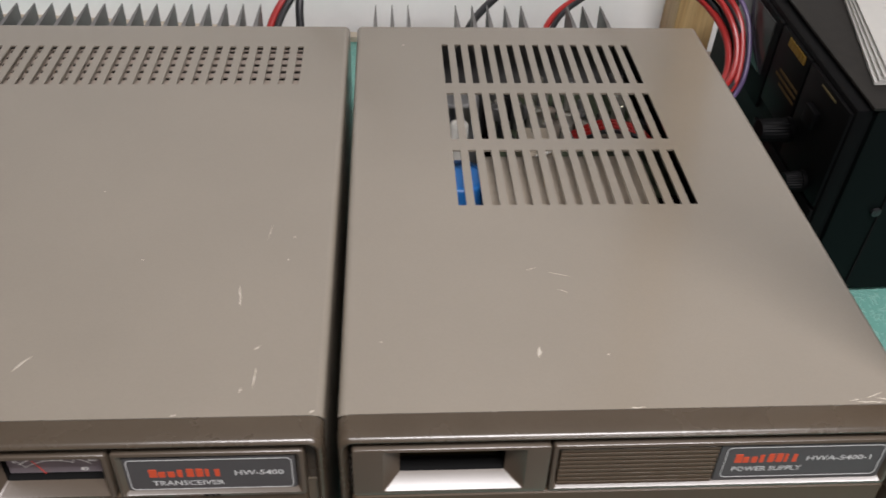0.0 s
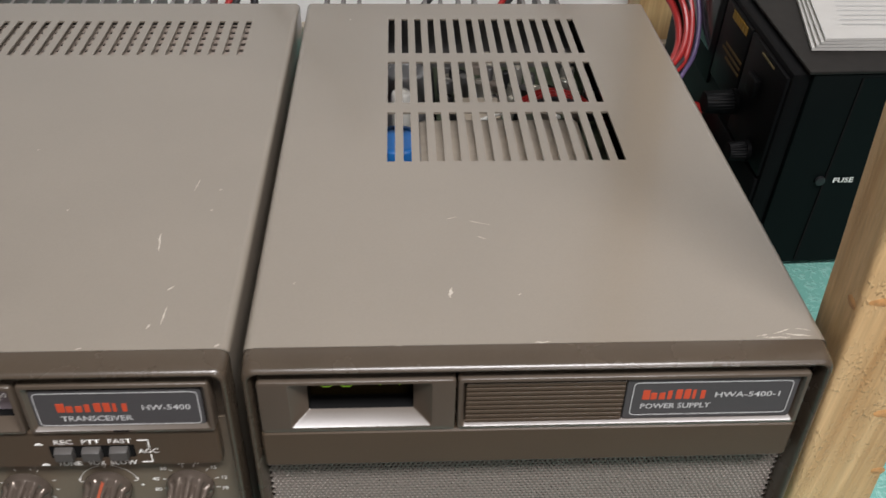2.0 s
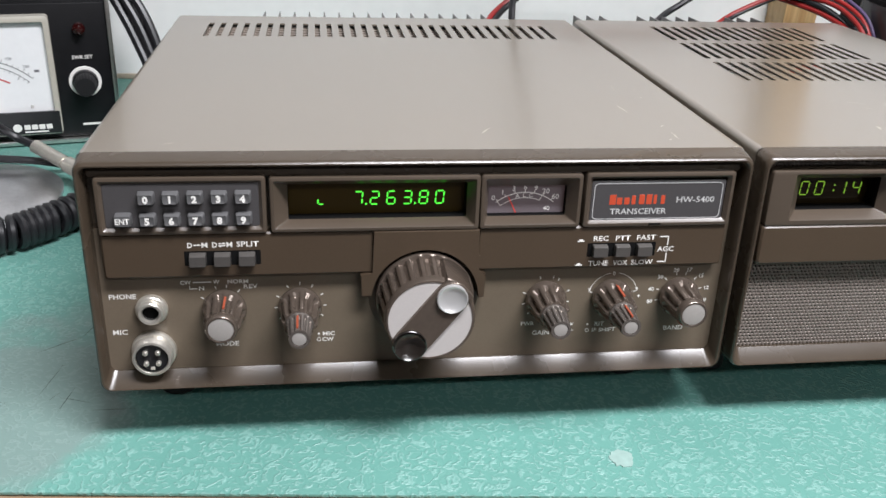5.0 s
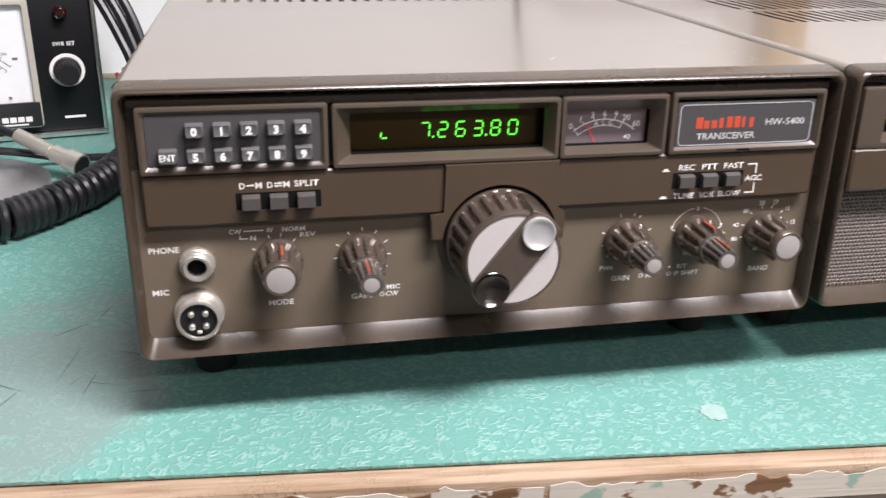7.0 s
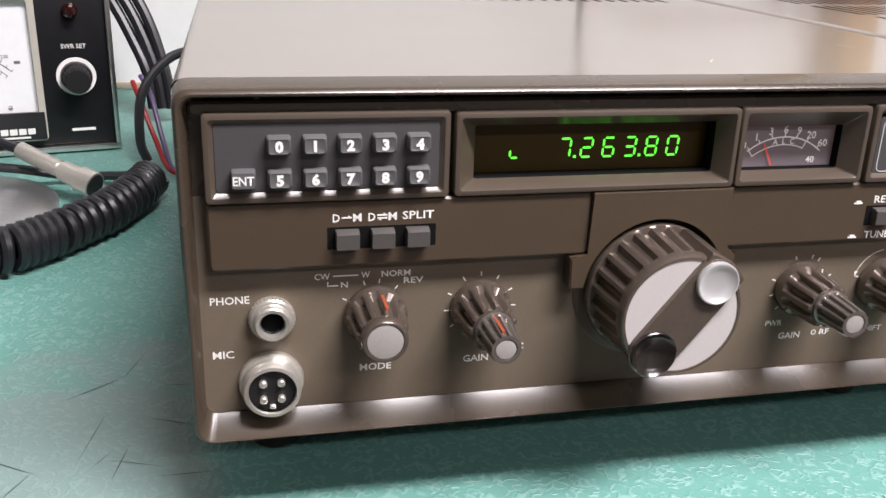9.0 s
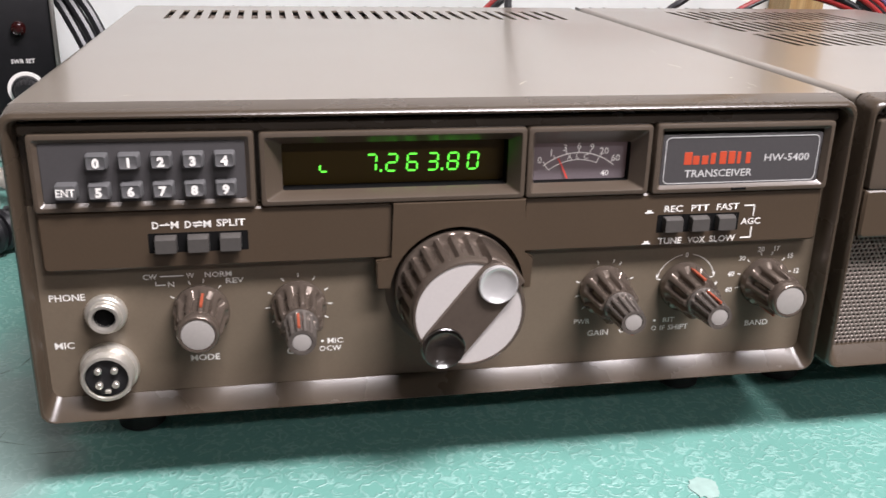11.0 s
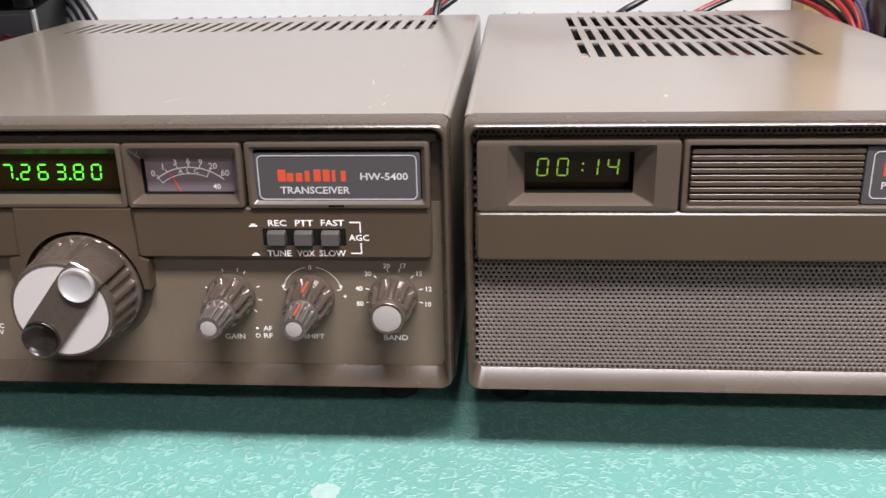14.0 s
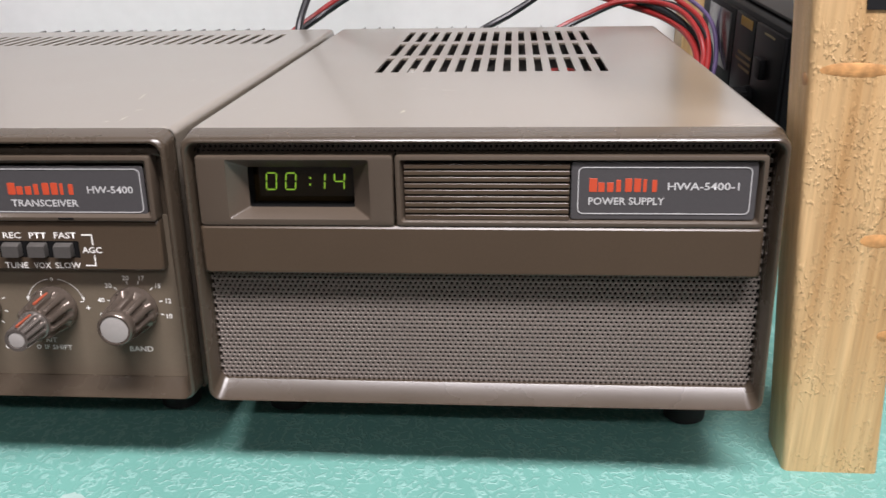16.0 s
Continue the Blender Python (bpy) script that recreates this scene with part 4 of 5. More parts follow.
# tuning knob
main = part("tuning_knob", turned(bmesh.new(), MX, MZ, [(0.0236, 0.0036), (0.0242, 0.0022), (0.0242, -0.0022), (0.0238, -0.0028), (0.0233, -0.0032, 1), (0.0218, -0.0206, 1), (0.0215, -0.0213), (0.0212, -0.0240), (0.0206, -0.0249), (0.0198, -0.0250), (0.0195, -0.0236)], seg=192, flutes=24, depth=0.0017, last=False), KNOBMAT, tx, "large glossy brown fluted tuning knob")
ang = math.atan2(0.0241, 0.0192)
ca, sa = math.cos(ang), math.sin(ang)
for side in (1, -1):
    bm = bmesh.new()
    a0 = math.asin(0.0080 / 0.0197)
    arc = [ang + side * (a0 + (math.pi - 2 * a0) * i / 28) for i in range(29)]
    front, rear = ([bm.verts.new((MX + 0.0197 * math.cos(a), y, MZ + 0.0197 * math.sin(a))) for a in arc] for y in (-0.0246, -0.0238))
    bm.faces.new(front)
    bm.faces.new(rear)
    for i in range(29):
        j = (i + 1) % 29
        bm.faces.new((front[i], front[j], rear[j], rear[i]))
    part("knob_face", bm, FACEMAT, main, "pale silver knob face")
CR = 0.0154
bm = bmesh.new()
pr = []
for s in (1, -1):
    for i in range(13):
        a = ang - math.pi / 2 * s + math.pi * i / 12 if s == 1 else ang + math.pi / 2 + math.pi * i / 12
        pr.append((MX + s * CR * ca + 0.0083 * math.cos(a), MZ + s * CR * sa + 0.0083 * math.sin(a)))
lo = [bm.verts.new((x, -0.0242, z)) for x, z in pr]
mid = [bm.verts.new((x, -0.0258, z)) for x, z in pr]
hi = [bm.verts.new((MX + (x - MX) * 0.98, -0.0263, MZ + (z - MZ) * 0.98)) for x, z in pr]
for a, b in ((lo, mid), (mid, hi)):
    for i in range(len(pr)):
        j = (i + 1) % len(pr)
        bm.faces.new((a[i], a[j], b[j], b[i]))
rim = [bm.verts.new((MX - CR * ca + 0.0076 * math.cos(2 * math.pi * i / 32), -0.0263, MZ - CR * sa + 0.0076 * math.sin(2 * math.pi * i / 32))) for i in range(32)]
edges = [bm.edges.get((hi[i], hi[(i + 1) % len(hi)])) for i in range(len(hi))] + [bm.edges.new((rim[i], rim[(i + 1) % 32])) for i in range(32)]
bmesh.ops.triangle_fill(bm, edges=edges, use_beauty=True)
arm = part("crank_arm", bm, KNOBMAT, main, "dark brown crank arm across the face")
# the arm's root runs down the knob's flank
bm = bmesh.new()
rows = []
for y, r in ((-0.0036, 0.0238), (-0.0046, 0.0242), (-0.0255, 0.0234), (-0.0262, 0.0228)):
    rows.append([bm.verts.new((MX + q * math.cos(ang + radians(d)), y, MZ + q * math.sin(ang + radians(d)))) for d, q in [(-22, r - 0.003), (-20, r - 0.0002)] + [(k, r) for k in range(-18, 19, 4)] + [(20, r - 0.0002), (22, r - 0.003)]])
for a, b in zip(rows, rows[1:]):
    for i in range(len(a) - 1):
        bm.faces.new((a[i], a[i + 1], b[i + 1], b[i]))
bm.faces.new(rows[0])
bm.faces.new(rows[-1])
part("arm_root", bm, KNOBMAT, main, "smooth brown block on the knob's flank")
px, pz = MX + CR * ca, MZ + CR * sa
part("finger_dimple", turned(bmesh.new(), px, pz, [(0.0072, -0.0260), (0.0073, -0.0276), (0.0071, -0.0281), (0.0067, -0.0282), (0.0063, -0.0279), (0.0050, -0.0272), (0.0030, -0.0268), (0.0006, -0.0267)], seg=40), mat("polished_dimple", (0.74, 0.74, 0.73), 0.3, 0.6), main, "polished finger dimple")
px, pz = MX - CR * ca, MZ - CR * sa
part("crank_cup", turned(bmesh.new(), px, pz, [(0.0080, -0.0262), (0.0080, -0.0273), (0.0077, -0.0276), (0.0074, -0.0273), (0.0066, -0.0264), (0.0054, -0.0257), (0.0040, -0.0252), (0.0024, -0.0243), (0.0006, -0.0239)], seg=40), CUPMAT, main, "dark dished finger cup")

# sockets
jack = part("phone_socket", turned(bmesh.new(), -0.2905, 0.0800, [(0.0074, 0.0040), (0.0076, 0.0030, 1), (0.0075, 0.0012, 1), (0.0068, 0.0006), (0.0060, 0.0004), (0.0058, -0.0022), (0.0053, -0.0028), (0.0042, -0.0026), (0.0036, 0.0)], seg=72, flutes=36, depth=0.0004, last=False), TIN, tx, "nickel headphone socket")
part("socket_bore", turned(bmesh.new(), -0.2905, 0.0800, [(0.0037, -0.0010), (0.0036, 0.0006), (0.0, 0.0006)], seg=24, last=False), DARK, jack)
mic = part("microphone_socket", turned(bmesh.new(), -0.2914, 0.0573, [(0.0106, 0.0040), (0.0108, 0.0030), (0.0104, 0.0018), (0.0096, 0.0014), (0.0093, -0.0010), (0.0096, -0.0016), (0.0093, -0.0022), (0.0096, -0.0028), (0.0093, -0.0034), (0.0095, -0.0042), (0.0090, -0.0052), (0.0079, -0.0054), (0.0076, -0.0046)], seg=48, last=False), TIN, tx, "nickel four-pin microphone socket")
part("insulator", turned(bmesh.new(), -0.2914, 0.0573, [(0.0077, -0.0030), (0.0076, -0.0036)], seg=32), BLACK, mic, "black pin insulator")
for dx, dz in ((-0.0029, 0.0029), (0.0029, 0.0029), (-0.0029, -0.0029), (0.0029, -0.0029)):
    part("pin", turned(bmesh.new(), -0.2914 + dx, 0.0573 + dz, [(0.0013, -0.0035), (0.0013, -0.0050), (0.0008, -0.0054)], seg=12), TIN, mic)
part("keyway", plate(-0.2924, -0.2904, 0.0511, 0.0525, -0.0050, r=0.0003), TIN, mic)

feet(tx, ((-0.289, 0.050), (-0.0345, 0.056), (-0.288, 0.325), (-0.033, 0.325)))
part("heat_sink", boxed(-0.285, -0.062, BACKY, BACKY + 0.005, 0.060, 0.1525), FIN, tx, "grey finned heat sink")
for i in range(16):
    part("fin", fin(-0.2515 + 0.01223 * i), FIN, tx)
part("coax_plug", turned_up(-0.0405, 0.378, 0.125, 0.139), mat("ivory_plug", (0.55, 0.47, 0.36), 0.5), tx, "ivory plug at the back")
chips(shell, ((-0.0436, 0.0776, 0.0137, 95, 0.0011), (-0.0323, 0.0447, 0.0040, 44, 0.0010), (-0.0318, 0.0274, 0.0110, 89, 0.0008), (-0.0368, 0.0208, 0.0032, 78, 0.0012), (-0.0345, 0.1239, 0.0125, 84, 0.0004),
              (-0.0224, 0.1199, 0.0014, 0, 0.0011), (-0.0242, 0.1026, 0.0013, 0, 0.0009), (-0.0916, 0.1036, 0.0013, 39, 0.0009), (-0.1219, 0.1588, 0.0013, 48, 0.0009), (-0.0610, 0.0085, 0.0026, 12, 0.0009), (-0.0075, 0.0090, 0.0024, 39, 0.0012),
              (-0.1270, 0.0375, 0.0105, 58, 0.0011), (-0.2785, 0.0195, 0.0050, 20, 0.0008), (-0.2240, 0.0085, 0.0060, 3, 0.0006)))
# ---- the matching power supply ----
BX0, BX1 = 0.0024, 0.2382
ps = thing("power_supply", "brown power supply with clock and speaker grille beside the transceiver", "power supply", RIG)
slots = []
for i in range(15):
    x = 0.0588 + 0.00862 * i
    for y0, y1 in ((0.1450, 0.1970), (0.2084, 0.2610), (0.2732, 0.3262)):
        slots.append((x, x + 0.0042, y0, y1))
shell2 = cabinet(ps, BX0, BX1, slots)
front_frame(ps, BX0, BX1)
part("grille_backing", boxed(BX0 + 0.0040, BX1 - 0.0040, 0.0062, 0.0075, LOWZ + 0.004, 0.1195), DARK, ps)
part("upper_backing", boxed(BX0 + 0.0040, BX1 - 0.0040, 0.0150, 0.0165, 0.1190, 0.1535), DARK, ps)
# punched speaker screen
px, pz, hr = 0.00217, 0.00188, 0.00062
gv, gf = [], []
nx, nz = int((BX1 - BX0 - 0.0095) / px), int(0.1085 / pz)
for j in range(nz):
    for i in range(nx):
        cx, cz = BX0 + 0.0044 + px * (i + 0.5 + (0.5 if j % 2 else 0)), LOWZ + 0.0050 + pz * (j + 0.5)
        if 0.1205 < cz < 0.1470 and 0.0095 < cx < 0.2290:
            continue
        base = len(gv)
        for q in range(8):
            a = 2 * math.pi * q / 8
            c, s = math.cos(a), math.sin(a)
            k = max(abs(c), abs(s))
            gv.append((cx + c / k * px / 2, 0.0046, cz + s / k * pz / 2))
            gv.append((cx + hr * 1.34 * c, 0.0046, cz + hr * 1.34 * s))
            gv.append((cx + hr * c, 0.0049, cz + hr * s))
            gv.append((cx + hr * c, 0.0056, cz + hr * s))
        for q in range(8):
            a, b = base + 4 * q, base + 4 * ((q + 1) % 8)
            gf += [(a + i, b + i, b + i + 1, a + i + 1) for i in range(3)]
me = bpy.data.meshes.new("speaker_grille")
me.from_pydata(gv, [], gf)
me.materials.append(mat("brown_punched_steel", (0.205, 0.176, 0.153), 0.38, 0.25, grain=0.05, scale=800))
grille = new("speaker_grille", me)
grille.parent = ps
tagged(grille, "brown steel speaker grille with fine punched holes", kind="stuff")

part("fascia", plate(0.0074, 0.2308, 0.0988, 0.1195, -0.0038, r=0.0014, thick=0.0085, soft=0.0010), BAND, ps, "plain brown fascia bar")
clock = bezel("clock_bezel", ps, 0.0080, 0.0868, 0.1196, 0.1484, slope=(0.0268, 0.0700, 0.1252, 0.1420), face=(0.0201, 0.0774, 0.1224, 0.1468), y=-0.0038, back=0.0040, deep=0.0125)
part("clock_window", plate(0.0266, 0.0702, 0.1250, 0.1422, 0.0118, r=0.0005), GLASS, clock, "dark clock window")
segments("00:14", 0.0340, 0.1304, 0.0114, 0.0041, 0.0070, 0.0081, clock, DIMGREEN, t=0.0006)
panel = bezel("vent_bezel", ps, 0.0877, 0.2303, 0.1196, 0.1486, lip=0.0034, y=-0.0038, back=0.0006)
part("vent_backing", plate(0.0908, 0.1562, 0.1220, 0.1452, 0.0004), BLACK, panel)
base = None
for k in range(9):
    z = 0.1232 + 0.00258 * k
    if base is None:
        base = part("slat", plate(0.0911, 0.1556, -0.00085, 0.00085, -0.0026, r=0.0003, thick=0.0032, soft=0.00014), BAND, panel)
        base.location.z = z
    else:
        ob = new("slat", base.data)
        ob.parent = panel
        ob.location.z = z
part("badge_plate", plate(0.1562, 0.2268, 0.1226, 0.1456, -0.0024), PLATE, panel, "charcoal name plate")
part("badge_outline", outline(0.1588, 0.2246, 0.1249, 0.1438, -0.0026), GREYPRINT, panel)
name_bars(panel, 0.1632, 0.1906, 0.1338, 0.1392, -0.0025, ORANGE)
letters("HWA-5400-1", 0.2066, 0.1362, -0.00265, 0.0029, panel, GREYPRINT, width=0.0270)
letters("POWER SUPPLY", 0.1776, 0.1302, -0.00265, 0.0029, panel, GREYPRINT, width=0.0292)
feet(ps, ((0.0212, 0.058), (0.2185, 0.057), (0.022, 0.325), (0.218, 0.325)))

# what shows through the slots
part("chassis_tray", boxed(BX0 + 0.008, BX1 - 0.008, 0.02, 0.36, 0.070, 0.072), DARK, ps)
bm = boxed(0.0760, 0.1690, 0.1380, 0.2060, 0.074, 0.1480, bevel=0.003)
part("transformer", bm, mat("beige_lacquered_iron", (0.34, 0.29, 0.23), 0.45, 0.2, grain=0.1, scale=200), ps, "beige lacquered transformer")


def upright(x, y, z0, z1, r, seg=28, dome=0.002):
    bm = bmesh.new()
    rings = []
    for q, z in ((r, z0), (r, z1 - dome), (r - dome * 0.4, z1 - dome * 0.3), (r - dome, z1), (r * 0.75, z1), (r * 0.72, z1 - 0.001)):
        rings.append([bm.verts.new((x + q * math.cos(2 * math.pi * i / seg), y + q * math.sin(2 * math.pi * i / seg), z)) for i in range(seg)])
    for a, b in zip(rings, rings[1:]):
        for i in range(seg):
            bm.faces.new((a[i], a[(i + 1) % seg], b[(i + 1) % seg], b[i]))
    bm.faces.new(rings[0])
    bm.faces.new(rings[-1])
    return bm


BLUE = mat("blue_sleeve", (0.02, 0.15, 0.45), 0.35)
part("capacitor", upright(0.0640, 0.2010, 0.074, 0.1380, 0.0165), BLUE, ps, "blue electrolytic capacitor")
part("capacitor", upright(0.0690, 0.3050, 0.074, 0.1300, 0.0150), mat("grey_can", (0.5, 0.5, 0.5), 0.35, 0.7), ps, "grey metal capacitor can")
part("circuit_board", boxed(0.090, 0.200, 0.218, 0.350, 0.108, 0.110), mat("olive_board", (0.055, 0.070, 0.040), 0.5, grain=0.4, scale=160), ps, "green circuit board")
part("regulator", boxed(0.104, 0.128, 0.222, 0.262, 0.110, 0.132, bevel=0.001), mat("tan_relay", (0.42, 0.36, 0.28), 0.5), ps)
rs = random.Random(4)
for _ in range(44):
    x, y = rs.uniform(0.095, 0.195), rs.uniform(0.268, 0.345)
    part("component", upright(x, y, 0.110, 0.110 + rs.uniform(0.006, 0.02), rs.uniform(0.0025, 0.0055), 12, 0.0008), rs.choice((FIN, BLACK, MESHPLATE, TIN, TIN)), ps)
part("terminal", upright(0.0665, 0.2510, 0.110, 0.1420, 0.006), mat("white_nylon", (0.7, 0.68, 0.62), 0.5), ps, "white nylon terminal")
RED = mat("red_insulation", (0.27, 0.014, 0.013), 0.38)
BLACKWIRE = mat("black_insulation", (0.014, 0.014, 0.016), 0.38)
WHITEWIRE = mat("white_insulation", (0.7, 0.69, 0.65), 0.45)
for k in range(4):
    part("inner_wire", hose(bmesh.new(), ((0.140, 0.262 - 0.004 * k, 0.128), (0.158, 0.256 - 0.004 * k, 0.140), (0.178, 0.250 - 0.004 * k, 0.138), (0.198, 0.252 - 0.003 * k, 0.118)), 0.0014, 8), RED if k < 3 else BLACKWIRE, ps)
part("inner_wire", hose(bmesh.new(), ((0.098, 0.218, 0.128), (0.120, 0.226, 0.138), (0.146, 0.236, 0.138), (0.166, 0.246, 0.126)), 0.0013, 8), WHITEWIRE, ps)
part("heat_sink", boxed(0.010, 0.232, BACKY, BACKY + 0.005, 0.060, 0.1525), FIN, ps, "grey finned heat sink")
for x in (0.0146, 0.0264, 0.0379, 0.0724, 0.0844, 0.0956, 0.1085, 0.1204, 0.1546, 0.1660, 0.1791):
    part("fin", fin(x), FIN, ps)
chips(shell2, ((0.0863, 0.0395, 0.0068, 86, 0.0022), (0.1158, 0.0376, 0.0016, 52, 0.0010), (0.0896, 0.0940, 0.0057, 22, 0.0006), (0.1024, 0.0900, 0.0110, -20, 0.0006), (0.1024, 0.0784, 0.0050, -25, 0.0005), (0.1219, 0.0080, 0.0062, 2, 0.0011),
              (0.2174, 0.0085, 0.0110, -3, 0.0012), (0.2265, 0.0098, 0.0120, -8, 0.0010), (0.2205, 0.0120, 0.0080, 20, 0.0007), (0.2300, 0.0130, 0.0060, -15, 0.0007), (0.2120, 0.0098, 0.0050, 10, 0.0006), (0.0333, 0.3247, 0.0020, 52, 0.0013), (0.0195, 0.0470, 0.0013, 32, 0.0009)))
# ---- things round the sets ----
def swr_meter(m, label):
    """A black table meter: case, brushed foot rail, big dial, knob and lamp. Local origin: right lower front corner."""
    root = thing("swr_meter", label, "meter", m, group="stacked meters")
    W, H, D = 0.196, 0.1255, 0.145
    part("case", boxed(-W, 0, 0.004, D, 0.004, H, bevel=0.002), CRACKLE, root, "black crackle case")
    part("front_panel", boxed(-W + 0.003, -0.003, 0.0015, 0.006, 0.006, H - 0.003, bevel=0.001), BLACKPANEL, root, "black front panel")
    part("trim_rail", boxed(-W, 0, -0.003, 0.010, 0.0015, 0.0058, bevel=0.0008), STEEL, root, "bright metal bottom rail")
    part("side_rail", boxed(-0.0035, 0, -0.002, 0.006, 0.005, H, bevel=0.0006), STEEL, root)
    win = part("meter_case", stack(bmesh.new(), [(-W + 0.012, -0.0485, 0.0125, H - 0.0115, 0.003, 0.002), (-W + 0.012, -0.0485, 0.0125, H - 0.0115, 0.003, -0.007), (-W + 0.0135, -0.0500, 0.0140, H - 0.0130, 0.003, -0.008),
                                         (-W + 0.0165, -0.0530, 0.0170, H - 0.0160, 0.002, -0.008), (-W + 0.0168, -0.0533, 0.0173, H - 0.0163, 0.002, -0.004)], last=False), CREAM, root, "clear cream meter surround")
    part("dial", plate(-W + 0.0165, -0.0530, 0.0170, H - 0.0160, -0.0040, r=0.001), DIALWHITE, win, "white meter dial")
    part("name_strip", plate(-W + 0.0165, -0.0495, 0.0135, 0.0335, -0.0082, r=0.001), BLACK, win)
    for i in range(4):
        part("name_block", plate(-0.0790 + 0.0058 * i, -0.0742 + 0.0058 * i, 0.0178, 0.0220, -0.0084, r=0.0004, thick=0.0002, soft=0.00005), WHITE, win)
    part("name_block", plate(-0.0790, -0.060, 0.0150, 0.0163, -0.0084, r=0.0003, thick=0.0002, soft=0.00005), WHITE, win)
    part("mark", turned(bmesh.new(), -0.0845, 0.0195, [(0.0036, -0.0082), (0.0035, -0.0085)], seg=20), WHITE, win, smooth=0)
    cx, cz = -0.1110, 0.0160
    INK = BLACK
    for r0, w, d0, d1, mtl in ((0.0630, 0.0005, -44, 44, INK), (0.0590, 0.0004, -44, 44, INK), (0.0490, 0.0011, -2, 32, REDINK), (0.0490, 0.0004, -44, -2, INK)):
        bm = bmesh.new()
        prev = None
        for k in range(29):
            a = radians(90 - (d0 + (d1 - d0) * k / 28))
            p = [bm.verts.new((cx + q * math.cos(a), -0.0042, cz + q * math.sin(a))) for q in (r0, r0 + w)]
            if prev:
                bm.faces.new((prev[0], p[0], p[1], prev[1]))
            prev = p
        part("scale_arc", bm, mtl, win, smooth=0)
    for k in range(23):
        d = -44 + 4 * k
        a = radians(90 - d)
        u, v = Vector((math.cos(a), 0, math.sin(a))), Vector((-math.sin(a), 0, math.cos(a))) * 0.0002
        c = Vector((cx, -0.0042, cz))
        ln = 0.0035 if k % 4 == 0 else 0.002
        bm = bmesh.new()
        for r0, s in ((0.0630, 1), (0.0592, -1)):
            bm.faces.new([bm.verts.new(p) for p in (c + u * r0 - v, c + u * r0 + v, c + u * (r0 + s * ln) + v, c + u * (r0 + s * ln) - v)])
        part("tick", bm, INK, win, smooth=0)
    letters("WATTS", -0.1120, 0.0962, -0.0042, 0.0042, win, INK, bold=0.0)
    letters("SWR", -0.1010, 0.0525, -0.0042, 0.0042, win, INK, bold=0.0)
    for i, d in enumerate((-36, -18, -4, 10, 24, 36)):
        a = radians(90 - d)
        letters(("10", "20", "40", "60", "100", "200")[i], cx + 0.0690 * math.cos(a), cz + 0.0690 * math.sin(a), -0.0042, 0.0024, win, GREYINK, bold=0.0)
    a = radians(90 - 43)
    part("scale_figure", plate(cx + 0.0705 * math.cos(a) - 0.002, cx + 0.0705 * math.cos(a) + 0.002, cz + 0.0705 * math.sin(a) - 0.001, cz + 0.0705 * math.sin(a) + 0.001, -0.0042, r=0.0004, thick=0.0001, soft=0.00002), GREYINK, win, smooth=0)
    part("zero_screw", turned(bmesh.new(), -0.1090, 0.0335, [(0.012, -0.0045), (0.0115, -0.0085), (0.008, -0.0100)], seg=24), TIN, win)
    part("screw", turned(bmesh.new(), -0.0704, 0.0367, [(0.0016, -0.004), (0.0014, -0.0047)], seg=12), STEEL, win)
    part("lamp", turned(bmesh.new(), -0.0260, 0.1013, [(0.0052, 0.001), (0.0050, -0.003), (0.0036, -0.0035), (0.0034, -0.0062), (0.0018, -0.0078)], seg=20), mat("dark_red_lamp", (0.022, 0.003, 0.003), 0.12), root, "dark red unlit lamp")
    letters("SWR SET", -0.0260, 0.0764, 0.0013, 0.0031, root, WHITE, width=0.0165)
    part("knob_ring", turned(bmesh.new(), -0.0260, 0.0551, [(0.0134, 0.0014), (0.0132, 0.0003), (0.0105, 0.0003)], seg=32), WHITE, root, "white ring round the knob")
    part("knob", turned(bmesh.new(), -0.0260, 0.0551, [(0.0108, 0.0006), (0.0104, -0.0030), (0.0092, -0.0034, 1), (0.0086, -0.0155, 1), (0.0078, -0.0165)], seg=60, flutes=20, depth=0.0008), BLACK, root, "black fluted knob")
    part("model_bar", plate(-0.0325, -0.0165, 0.0155, 0.0175, 0.0013, r=0.0003, thick=0.0002, soft=0.00005), WHITE, root)
    return root


CRACKLE = mat("black_crackle", (0.006, 0.006, 0.007), 0.5, spec=0.25, bump=0.3, bump_scale=700)
INKBLACK = mat("matt_black_panel", (0.0025, 0.0025, 0.0028), 0.55, spec=0.08)
BLACKPANEL = mat("black_anodised", (0.007, 0.007, 0.008), 0.42, spec=0.3, grain=0.2, scale=120)
CREAM = mat("aged_clear_plastic", (0.44, 0.42, 0.36), 0.2, grain=0.05, scale=200)
DIALWHITE = mat("white_dial_card", (0.82, 0.83, 0.83), 0.5, grain=0.02, scale=200)
REDINK = mat("red_ink", (0.6, 0.05, 0.06), 0.6)
GREYINK = mat("grey_ink", (0.16, 0.16, 0.17), 0.6)
SW = pose(-0.3833, 0.4235, 0.0, 0, 0, 12)
swr_meter(SW, "black meter with white dial standing on the green bench")
upper = swr_meter(SW @ pose(0.003, -0.004, 0.1365, 0, 0, -1.0), "black meter stacked on top of another")
letters("WM-1500", -0.0650, 0.0080, -0.0086, 0.0052, upper, WHITE, width=0.031)
part("tuning_button", turned(bmesh.new(), -0.1046, 0.0130, [(0.0095, -0.008), (0.0092, -0.016), (0.0080, -0.0175)], seg=28), STEEL, upper)

for fx, fy in ((-0.18, 0.02), (-0.016, 0.02), (-0.18, 0.13), (-0.016, 0.13)):
    part("foot", upright(fx, fy, -0.0108, 0.0042, 0.008), RUBBER, upper)

